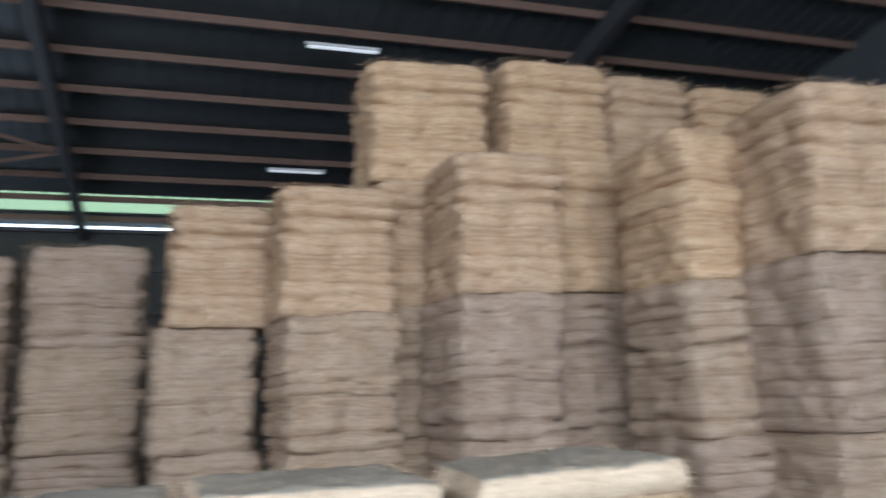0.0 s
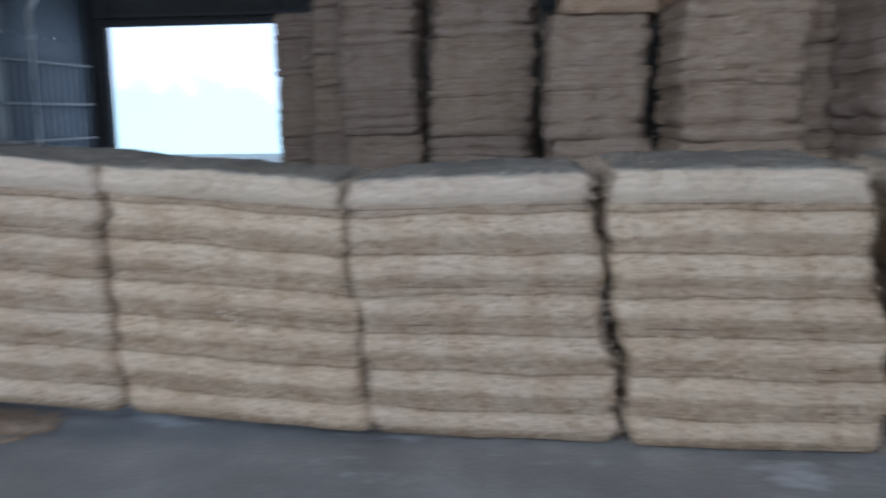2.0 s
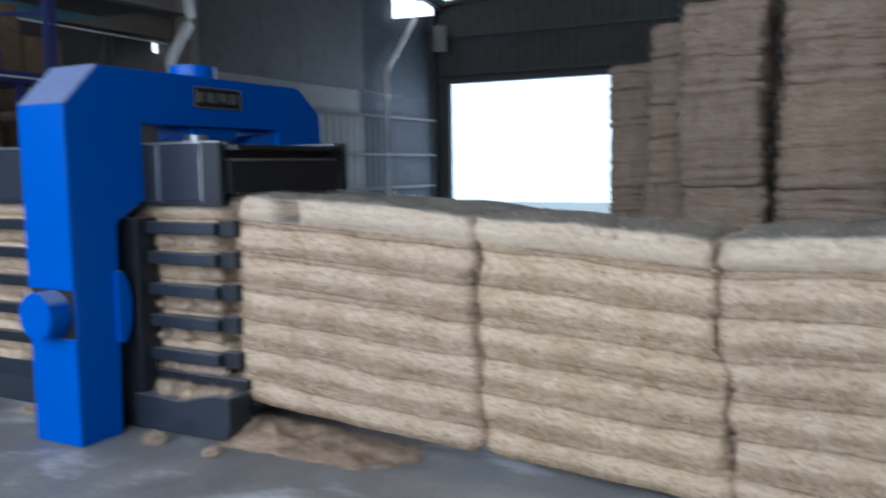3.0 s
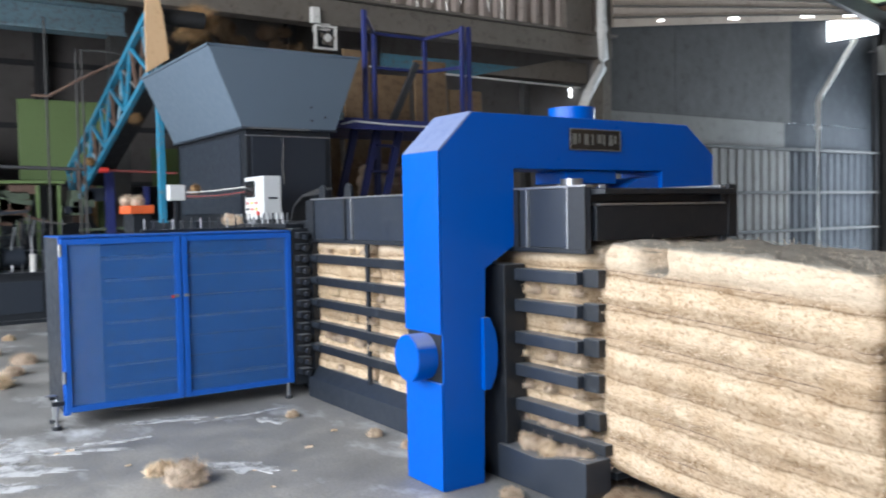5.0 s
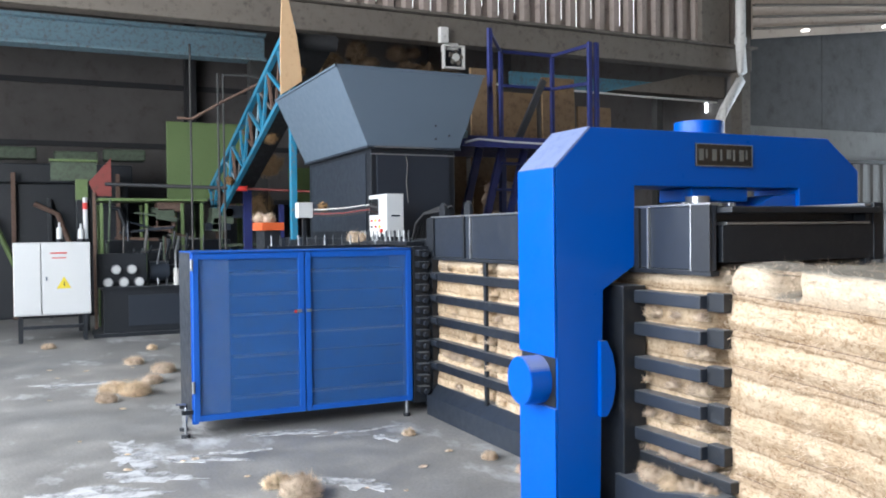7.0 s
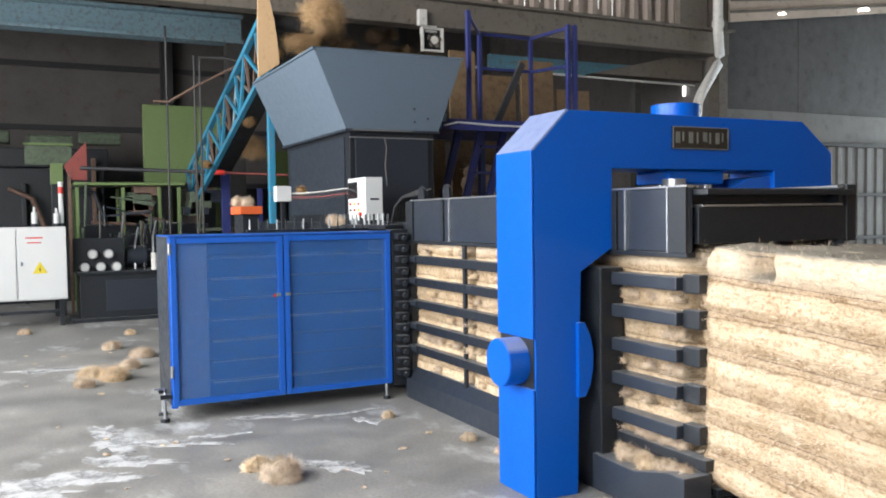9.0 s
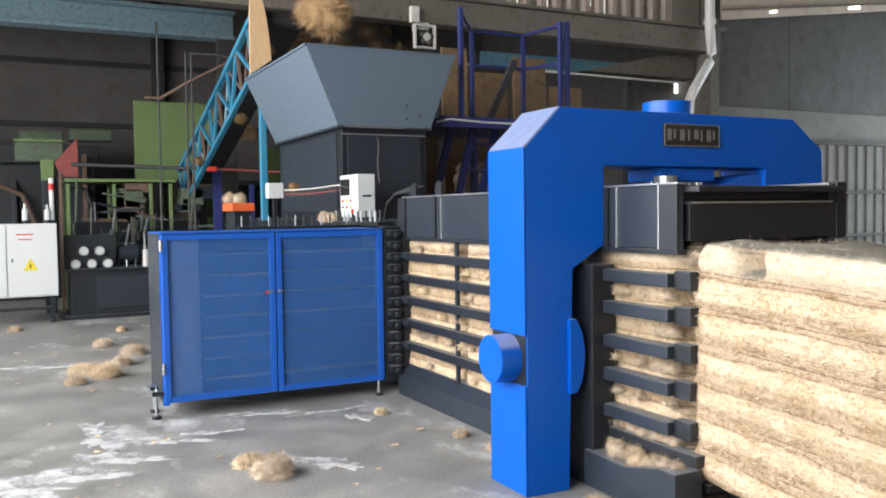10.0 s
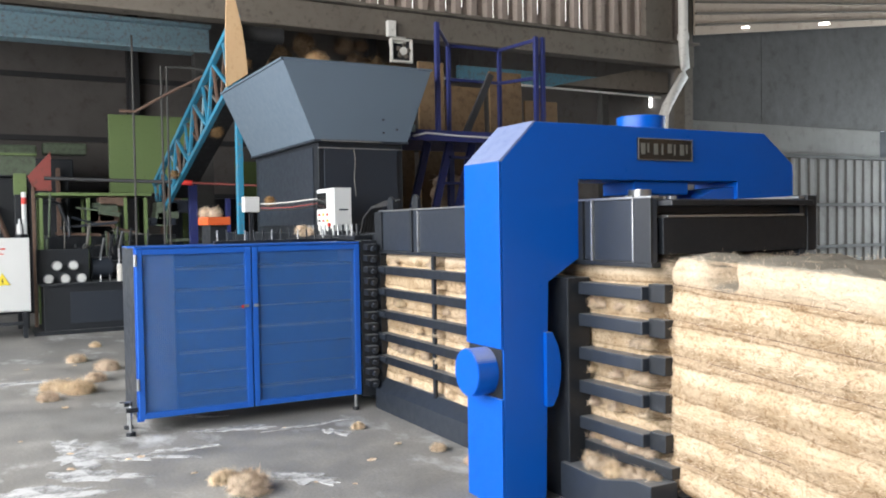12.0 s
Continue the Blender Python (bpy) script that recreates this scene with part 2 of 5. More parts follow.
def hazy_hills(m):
    """A green rise with its washed-out haze painted in, low on the glowing backdrop."""
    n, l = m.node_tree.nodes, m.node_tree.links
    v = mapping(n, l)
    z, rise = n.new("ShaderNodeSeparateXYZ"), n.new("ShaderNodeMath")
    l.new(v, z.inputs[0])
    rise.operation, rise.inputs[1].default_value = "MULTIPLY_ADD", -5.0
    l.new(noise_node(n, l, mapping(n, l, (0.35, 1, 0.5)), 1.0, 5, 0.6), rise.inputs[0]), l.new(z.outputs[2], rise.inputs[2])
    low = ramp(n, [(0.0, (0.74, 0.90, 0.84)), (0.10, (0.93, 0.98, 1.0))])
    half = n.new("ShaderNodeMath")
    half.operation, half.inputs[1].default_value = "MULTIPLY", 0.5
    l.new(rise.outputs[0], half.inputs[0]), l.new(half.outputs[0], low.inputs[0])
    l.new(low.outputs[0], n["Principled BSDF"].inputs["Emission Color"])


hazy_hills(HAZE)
TUBE = glowing("fluorescent_tube", (1.0, 1.0, 0.97), 0.5)
MESH = painted("blue_wire", (0.042, 0.155, 0.46), (0.05, 0.13, 0.33), 0.5, wear=0.5, spread=0.35, big=2.2)


def broken_smear():
    """Dried cement that has worn through to the floor in places."""
    m, n, l = nodes_of("worn_cement_smear")
    v = mapping(n, l)
    a, b = noise_node(n, l, v, 6.0, 6, 0.6), noise_node(n, l, v, 40.0, 4, 0.7)
    n["Principled BSDF"].inputs["Roughness"].default_value = 0.85
    l.new(mix(n, l, (0.46, 0.46, 0.46), (0.60, 0.605, 0.61), b), n["Principled BSDF"].inputs["Base Color"])
    gap = ramp(n, [(0.34, (0, 0, 0)), (0.56, (0.95, 0.95, 0.95))])
    l.new(mix(n, l, a, b, 0.2), gap.inputs[0])
    clear, both = n.new("ShaderNodeBsdfTransparent"), n.new("ShaderNodeMixShader")
    l.new(gap.outputs[0], both.inputs[0]), l.new(clear.outputs[0], both.inputs[1]), l.new(n["Principled BSDF"].outputs[0], both.inputs[2])
    l.new(both.outputs[0], n["Material Output"].inputs[0])
    return m


STAIN = broken_smear()
FLOOR = floor_material()
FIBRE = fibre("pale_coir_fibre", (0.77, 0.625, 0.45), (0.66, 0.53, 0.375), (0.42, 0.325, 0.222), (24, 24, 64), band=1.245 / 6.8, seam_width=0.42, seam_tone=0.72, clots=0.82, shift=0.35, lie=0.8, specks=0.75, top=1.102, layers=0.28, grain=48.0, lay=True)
FIBRE_DULL = fibre("brown_coir_fibre", (0.50, 0.398, 0.305), (0.425, 0.335, 0.252), (0.29, 0.222, 0.16), (20, 20, 60), clots=0.88, shift=0.6, lie=0.7, layers=0.4)
FIBRE_WARM = fibre("warm_tan_coir_fibre", (0.64, 0.48, 0.32), (0.54, 0.40, 0.262), (0.36, 0.26, 0.165), (20, 20, 60), clots=0.88, shift=0.6, lie=0.7, layers=0.4)
FIBRE_BROWN = fibre("damp_brown_fibre", (0.42, 0.28, 0.15), (0.32, 0.21, 0.11), (0.15, 0.1, 0.055), (18, 18, 18))
FIBRE_TAN = fibre("airborne_tan_fibre", (0.62, 0.45, 0.27), (0.50, 0.35, 0.20), (0.30, 0.20, 0.11), (18, 18, 18))
FIBRE_LOOSE = fibre("loose_coir_fibre", (0.86, 0.74, 0.58), (0.77, 0.645, 0.48), (0.54, 0.43, 0.31), (30, 30, 30))


# ---------------------------------------------------------------- mesh helpers
def mesh_of(name, bm, material, smooth=False):
    me = bpy.data.meshes.new(name)
    bmesh.ops.recalc_face_normals(bm, faces=bm.faces)
    if smooth:
        for f in bm.faces:
            f.smooth = True
    bm.to_mesh(me)
    bm.free()
    me.materials.append(material)
    return me


def part(name, bm, material, parent, label="", smooth=False):
    ob = new(name, mesh_of(name, bm, material, smooth))
    ob.parent = parent
    return tagged(ob, label)


def thing(name, label, category, at=(0, 0, 0), group="", kind=""):
    ob = new(name)
    ob.location = at
    bpy.context.view_layer.update()
    return tagged(ob, label, category, group, kind)


def solid(name, bm, material, label, category, group="", kind="", smooth=False):
    return tagged(new(name, mesh_of(name, bm, material, smooth)), label, category, group, kind)


def box(x0, x1, y0, y1, z0, z1, bevel=0.006, bm=None, m=None):
    bm = bm or bmesh.new()
    r = bmesh.ops.create_cube(bm, size=1)["verts"]
    bmesh.ops.scale(bm, vec=(abs(x1 - x0), abs(y1 - y0), abs(z1 - z0)), verts=r)
    bmesh.ops.translate(bm, vec=((x0 + x1) / 2, (y0 + y1) / 2, (z0 + z1) / 2), verts=r)
    if m:
        bmesh.ops.transform(bm, matrix=m, verts=r)
    if bevel:
        edges = list({e for v in r for e in v.link_edges})
        bmesh.ops.bevel(bm, geom=edges, offset=min(bevel, 0.3 * min(abs(x1 - x0), abs(y1 - y0), abs(z1 - z0))), segments=2, affect="EDGES", profile=0.6)
    return bm


def bar(p, q, w, h=None, bm=None, bevel=0.004):
    """A square bar from p to q."""
    p, q = Vector(p), Vector(q)
    d = q - p
    m = Matrix.Translation((p + q) / 2) @ d.to_track_quat("X", "Z").to_matrix().to_4x4()
    return box(-d.length / 2, d.length / 2, -w / 2, w / 2, -(h or w) / 2, (h or w) / 2, bevel, bm, m)


def rod(p, q, r, seg=16, bm=None, r2=None):
    bm = bm or bmesh.new()
    p, q = Vector(p), Vector(q)
    d = q - p
    m = Matrix.Translation((p + q) / 2) @ d.to_track_quat("Z", "Y").to_matrix().to_4x4()
    bmesh.ops.create_cone(bm, cap_ends=True, segments=seg, radius1=r, radius2=r if r2 is None else r2, depth=d.length, matrix=m)
    return bm


def tube(points, r, seg=10):
    """A bent pipe through the points."""
    bm = bmesh.new()
    pts = [Vector(p) for p in points]
    rings = []
    for k, p in enumerate(pts):
        d = (pts[min(k + 1, len(pts) - 1)] - pts[max(k - 1, 0)]).normalized()
        q = d.to_track_quat("Z", "Y")
        rings.append([bm.verts.new(p + q @ Vector((r * math.cos(a), r * math.sin(a), 0))) for a in [2 * math.pi * i / seg for i in range(seg)]])
    for a, b in zip(rings, rings[1:]):
        for i in range(seg):
            bm.faces.new((a[i], a[(i + 1) % seg], b[(i + 1) % seg], b[i]))
    bm.faces.new(rings[0]), bm.faces.new(rings[-1])
    return bm


def prism(outline, axis, a, b, bevel=0.0):
    """A flat outline (pairs) pushed from a to b along an axis; the pairs are the other two axes in order."""
    bm = bmesh.new()

    def point(u, v, w):
        return {"x": (w, u, v), "y": (u, w, v), "z": (u, v, w)}[axis]
    f = bm.faces.new([bm.verts.new(point(u, v, a)) for u, v in outline])
    ext = bmesh.ops.extrude_face_region(bm, geom=[f])["geom"]
    d = Vector(point(0, 0, b)) - Vector(point(0, 0, a))
    bmesh.ops.translate(bm, vec=d, verts=[g for g in ext if isinstance(g, bmesh.types.BMVert)])
    if bevel:
        bmesh.ops.bevel(bm, geom=list(bm.edges), offset=bevel, segments=2, affect="EDGES", profile=0.6)
    return bm


def sheet(p0, u, v, length, height, pitch=0.2, depth=0.035, thick=0.004):
    """Corrugated sheet: ribs run along v, repeat along u."""
    bm = bmesh.new()
    u, v = Vector(u).normalized(), Vector(v).normalized()
    w = u.cross(v)
    p0 = Vector(p0)
    xs, s = [], 0.0
    while s < length:
        for f, d in ((0.0, 0), (0.35, 0), (0.5, 1), (0.85, 1)):
            if s + f * pitch <= length:
                xs.append((s + f * pitch, d * depth))
        s += pitch
    for side in (0, thick):
        a = [bm.verts.new(p0 + u * x + w * (d + side)) for x, d in xs]
        b = [bm.verts.new(p0 + u * x + w * (d + side) + v * height) for x, d in xs]
        for i in range(len(xs) - 1):
            bm.faces.new((a[i], a[i + 1], b[i + 1], b[i]))
    return bm


# ---------------------------------------------------------------- structure
def roof_z(y):
    return 6.62 + 0.15 * (19.5 - y) if y > 1 else 9.395 - 0.14 * (1 - y)


def structure():
    s = dict(kind="structure")
    solid("ground", box(-300, 300, -300, 300, -0.4, -0.12, 0), YARD, "pale concrete yard outside the shed", "ground", **s)
    solid("floor", box(-17, 17, -13, 20.2, -0.2, 0, 0), FLOOR, "worn grey concrete floor with pale cement stains", "floor", **s)
    # back wall with the open doorway
    x0, x1, top = -7.63, -2.70, 3.97
    wall = thing("wall_back", "dark grey sheet metal back wall with an open doorway", "wall", **s)
    part("wall_sheet", sheet((-8.45, 19.62, 0), (1, 0, 0), (0, 0, 1), 0.82, 6.4, 0.25), WALL_SHEET, wall)
    part("wall_sheet", sheet((x0 - 0.14, 19.64, top), (1, 0, 0), (0, 0, 1), x1 - x0 + 0.52, 6.4 - top, 0.25), WALL_SHEET, wall)
    part("wall_sheet", sheet((x1, 19.62, 0), (1, 0, 0), (0, 0, 1), 17 - x1, 6.4, 0.25), WALL_SHEET, wall)
    for z in (4.2, 5.3, 6.3):
        part("wall_girt", box(-8.0, 17, 19.42, 19.5, z, z + 0.1), RAFTER, wall)
    frame_ = thing("door_frame_1", "dark steel frame of an open warehouse doorway", "door frame", **s)
    part("jamb", box(x0 - 0.1, x0, 19.38, 19.6, 0, top), RAFTER, frame_)
    part("jamb", box(x1, x1 + 0.1, 19.38, 19.6, 0, top), RAFTER, frame_)
    part("head", box(x0 - 0.1, x1 + 0.1, 19.4, 19.58, top + 0.005, top + 0.12), RAFTER, frame_)
    # wall beside the hall
    left = thing("wall_left", "dusty corrugated side wall, paler in its lower half", "wall", **s)
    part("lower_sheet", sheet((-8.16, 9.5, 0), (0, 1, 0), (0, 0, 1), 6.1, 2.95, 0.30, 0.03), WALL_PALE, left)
    part("lower_sheet", sheet((-8.17, 15.2, 0), (0, 1, 0), (0, 0, 1), 4.5, 2.95, 0.30, 0.03), WALL_DARK, left, "dark blue-black sheet")
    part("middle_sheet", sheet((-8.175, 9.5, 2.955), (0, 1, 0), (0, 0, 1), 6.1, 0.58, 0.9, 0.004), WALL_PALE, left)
    part("middle_sheet", sheet((-8.185, 14.6, 2.955), (0, 1, 0), (0, 0, 1), 5.1, 0.58, 0.9, 0.004), WALL_DARK, left)
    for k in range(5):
        part("upper_panel", box(-8.21, -8.19 + 0.004 * (k % 2), 9.5 + 2.05 * k, 11.545 + 2.05 * k, 3.54, 7.4, 0.003), WALL_DARK if k > 2 else WALL_SHEET, left)
    for z in (0.95, 1.85, 2.87):
        part("wall_girt", box(-8.12, -8.03, 9.5, 19.4, z, z + 0.07), WALL_SHEET, left)
    part("column", box(-8.3, -8.08, 19.2, 19.4, 0, 6.5), RAFTER, left)
    part("column", box(-8.32, -8.04, 9.28, 9.5, 0, 7.4), LINTEL, left)
    # sheeted eaves band over the side wall, with daylight spots
    band = thing("eaves_band", "brown weathered sheeting along the eaves with daylight gaps", "eaves", **s)
    part("eaves_sheet", prism([(9.5, 5.12), (19.5, 6.42), (19.5, 6.9), (9.5, 6.9)], "x", -8.02, -7.98), EAVES_LIT, band)
    for k in range(4):
        a = 0.16 + 0.22 * k
        part("batten", prism([(9.5, 5.12 + a), (19.5, 6.42 + a * 0.55), (19.5, 6.45 + a * 0.55), (9.5, 5.16 + a)], "x", -7.98, -7.93), LINTEL, band)
    for y, w, h in ((10.85, 0.22, 0.03), (13.2, 0.36, 0.05), (15.95, 0.5, 0.055), (17.9, 0.8, 0.07)):
        z = 5.12 + 0.13 * (y - 9.5) + 0.10
        part("daylight_gap", prism([(y - w / 2, z - h / 2 - 0.13 * w / 2), (y + w / 2, z - h / 2 + 0.13 * w / 2), (y + w / 2 - 0.05, z + h / 2 + 0.13 * w / 2), (y - w / 2 + 0.05, z + h / 2 - 0.13 * w / 2)], "x", -7.99, -7.96), SKYLIT, band)
    win = thing("window_1", "small bright opening high in the corner", "window", **s)
    part("pane", prism([(16.9, 5.55), (19.0, 5.95), (19.0, 6.3), (16.9, 6.05)], "x", -8.04, -7.94), SKYLIT, win)
    # timber lintel and sheeting over the machine bay
    lintel = thing("lintel_beam", "long weathered timber lintel beam over the machine bay", "beam", **s)
    part("beam", box(-8.35, -8.05, -9, 9.55, 4.52, 4.92, 0.02), LINTEL, lintel)
    part("ledge", box(-8.38, -7.95, -9, 9.6, 4.925, 4.97, 0.01), LINTEL, lintel)
    upper = thing("wall_upper", "brown corrugated sheeting above the lintel", "wall", **s)
    part("sheet_field", sheet((-8.2, -9, 4.98), (0, 1, 0), (0, 0, 1), 18.3, 3.6, 0.30, 0.07), BROWN_SHEET, upper)
    rnd = random.Random(44)
    for k in range(14):      # daylight between badly lapped sheets
        y = -9 + 0.30 * (37 + k + k // 4) - 0.035
        part("daylight_gap", box(-8.128, -8.122, y, y + 0.009, 4.99 + rnd.uniform(0, 0.2), 5.7 + rnd.uniform(0, 0.9), 0), LAP_LIGHT, upper)
    part("pier", box(-8.2, -8.0, 8.3, 8.95, 4.98, 7.4), LINTEL, upper)
    # the bay behind
    bay = thing("wall_bay", "dark sooty walls of the machine bay", "wall", **s)
    part("bay_wall", box(-17.2, -17, -13, 20, 0, 8, 0), BAY_WALL, bay)
    part("bay_wall", box(-17, -8.35, 9.5, 9.65, 0, 8, 0), BAY_WALL, bay)
    part("daylight_gap", box(-9.19, -9.15, 9.44, 9.48, 3.9, 4.4, 0.004), SKYLIT, bay)
    for z in (2.3, 3.6, 5.0):
        part("bay_girt", box(-16.98, -16.9, -12, 9, z, z + 0.12), RAFTER, bay)
    for y in (-6, 0.5, 6.5):
        part("bay_column", box(-16.9, -16.6, y, y + 0.25, 0, 7.5), RAFTER, bay)
    tb = thing("teal_beam", "pale teal steel crane beam across the dark bay", "beam", **s)
    part("flange", box(-12.3, -11.9, -13, 1.3, 5.28, 5.34), TEAL_PIPE, tb)
    part("web", box(-12.12, -12.08, -13, 1.3, 4.88, 5.28), TEAL_PIPE, tb)
    part("flange", box(-12.3, -11.9, -13, 1.3, 4.82, 4.88), TEAL_PIPE, tb)
    part("post", box(-12.25, -11.95, 1.0, 1.3, 0, 4.82), WALL_SHEET, tb, "pale grey post under the beam")
    part("pipe", rod((-11.7, -13, 5.62), (-11.7, 1.3, 5.62), 0.13, 20), TEAL_PIPE, tb, "pale teal pipe")
    tb2 = thing("teal_beam", "faded teal beam behind the timber lintel", "beam", **s)
    part("web", box(-9.1, -9.0, 4.9, 9.4, 4.1, 4.38), TEAL_BEAM, tb2)
    part("bracket", prism([(6.8, 4.1), (9.4, 4.1), (9.4, 4.5), (8.6, 4.5)], "x", -8.9, -8.6), LINTEL, tb2)
    part("post", box(-9.05, -8.9, 8.0, 8.15, 0, 4.1), WALL_SHEET, tb2)
    part("cable", rod((-8.6, 4.0, 4.05), (-8.6, 9.2, 4.0), 0.02, 8), PIPE, tb2)
    part("ceiling_side", box(-17, -8.4, -13, 9.5, 7.6, 7.7, 0), ROOF, bay)
    # assumed right end, coloured dark against the front lamp, and unseen front fascia
    solid("wall_right", sheet((16.9, -13, 0), (0, 1, 0), (0, 0, 1), 32.5, 9.3, 0.25), ROOF, "dark corrugated end wall", "wall", **s)
    solid("wall_front", box(-17, 17, -9.7, -9.6, 7.4, 8.0, 0), WALL_SHEET, "sheet fascia assumed over the unseen front", "wall", **s)
    # roof
    bm = bmesh.new()
    for ya, yb in ((-9.6, 1), (1, 17.75), (18.95, 19.9)):
        q = [(-8.3, ya), (17, ya), (17, yb), (-8.3, yb)]
        lo = [bm.verts.new((x, y, roof_z(y))) for x, y in q]
        hi = [bm.verts.new((x, y, roof_z(y) + 0.05)) for x, y in q]
        bm.faces.new(lo), bm.faces.new(hi)
        for i in range(4):
            bm.faces.new((lo[i], lo[(i + 1) % 4], hi[(i + 1) % 4], hi[i]))
    x = -8.2
    while x < 16.9:      # ribs of the roof sheet
        for ya, yb in ((1, 17.75), (18.95, 19.85)):
            bar((x, ya, roof_z(ya + 0.001) - 0.012), (x, yb, roof_z(yb) - 0.012), 0.06, 0.022, bm, 0)
        x += 0.33
    solid("ceiling", bm, ROOF, "dark sheet metal roof", "ceiling", **s)
    m, n, l = nodes_of("green_rooflight")
    tr = n.new("ShaderNodeBsdfTranslucent")
    tr.inputs[0].default_value = (0.45, 0.62, 0.36, 1)
    ad = n.new("ShaderNodeMixShader")
    ad.inputs[0].default_value = 0.55
    n["Principled BSDF"].inputs["Base Color"].default_value = (0.22, 0.32, 0.2, 1)
    l.new(n["Principled BSDF"].outputs[0], ad.inputs[1]), l.new(tr.outputs[0], ad.inputs[2])
    l.new(ad.outputs[0], n["Material Output"].inputs[0])
    q = [(-8.3, 17.75), (17, 17.75), (17, 18.95), (-8.3, 18.95)]
    bm = bmesh.new()
    bm.faces.new([bm.verts.new((x, y, roof_z(y) + 0.02)) for x, y in q])
    solid("rooflight_1", bm, m, "strip of green translucent roof sheeting", "rooflight", **s)
    y = 2.33
    while y < 19.4:
        z = roof_z(y) - 0.16
        p = solid("purlin", box(-8.2, 16.9, y, y + 0.07, z, z + 0.14, 0.01), RUST, "rusty brown steel roof purlin", "purlin", "roof purlins", **s)
        y += 1.29
    for x in (-7.9, 2.4, 11.5):
        for k in (0, 1):
            ya, yb = ((-9.5, 1), (1, 19.4))[k]
            solid("rafter", bar((x, ya, roof_z(ya) - 0.36), (x, yb, roof_z(yb + 0.001) - 0.36), 0.2, 0.36), RAFTER, "dark steel roof rafter", "rafter", "roof rafters", **s)
    for p, q in (((2.3, 8.6), (-7.8, 14.6)), ((2.3, 14.6), (-7.8, 8.6)), ((2.3, 14.7), (-7.8, 19.2)), ((2.3, 8.4), (-7.8, 3.0)), ((2.5, 8.6), (11.4, 3.0))):
        solid("roof_brace", bar((*p, roof_z(p[1]) - 0.42), (*q, roof_z(q[1]) - 0.42), 0.07), RUST, "thin steel roof bracing rod", "brace", "roof braces", **s)
    # glowing sheet standing in for the white distance outside the doorway
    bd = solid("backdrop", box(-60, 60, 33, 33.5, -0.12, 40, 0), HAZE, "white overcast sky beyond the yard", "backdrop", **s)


def fluorescent(at, length=1.25):
    t = thing("ceiling_light", "white fluorescent tube fitting hung from the roof", "ceiling light", at, "ceiling lights")
    part("housing", box(0, length, -0.045, 0.045, 0.03, 0.07), WHITE, t)
    for y in (-0.025, 0.025):
        part("tube", rod((0.03, y, 0), (length - 0.03, y, 0), 0.015, 10), TUBE, t)
    part("hanger", rod((length * 0.45, 0, 0.07), (length * 0.62, 0.05, 0.5), 0.01, 6), RAFTER, t)


# ---------------------------------------------------------------- bales
def x_dir(a):
    return math.cos(a)


def y_dir(a):
    return math.sin(a)


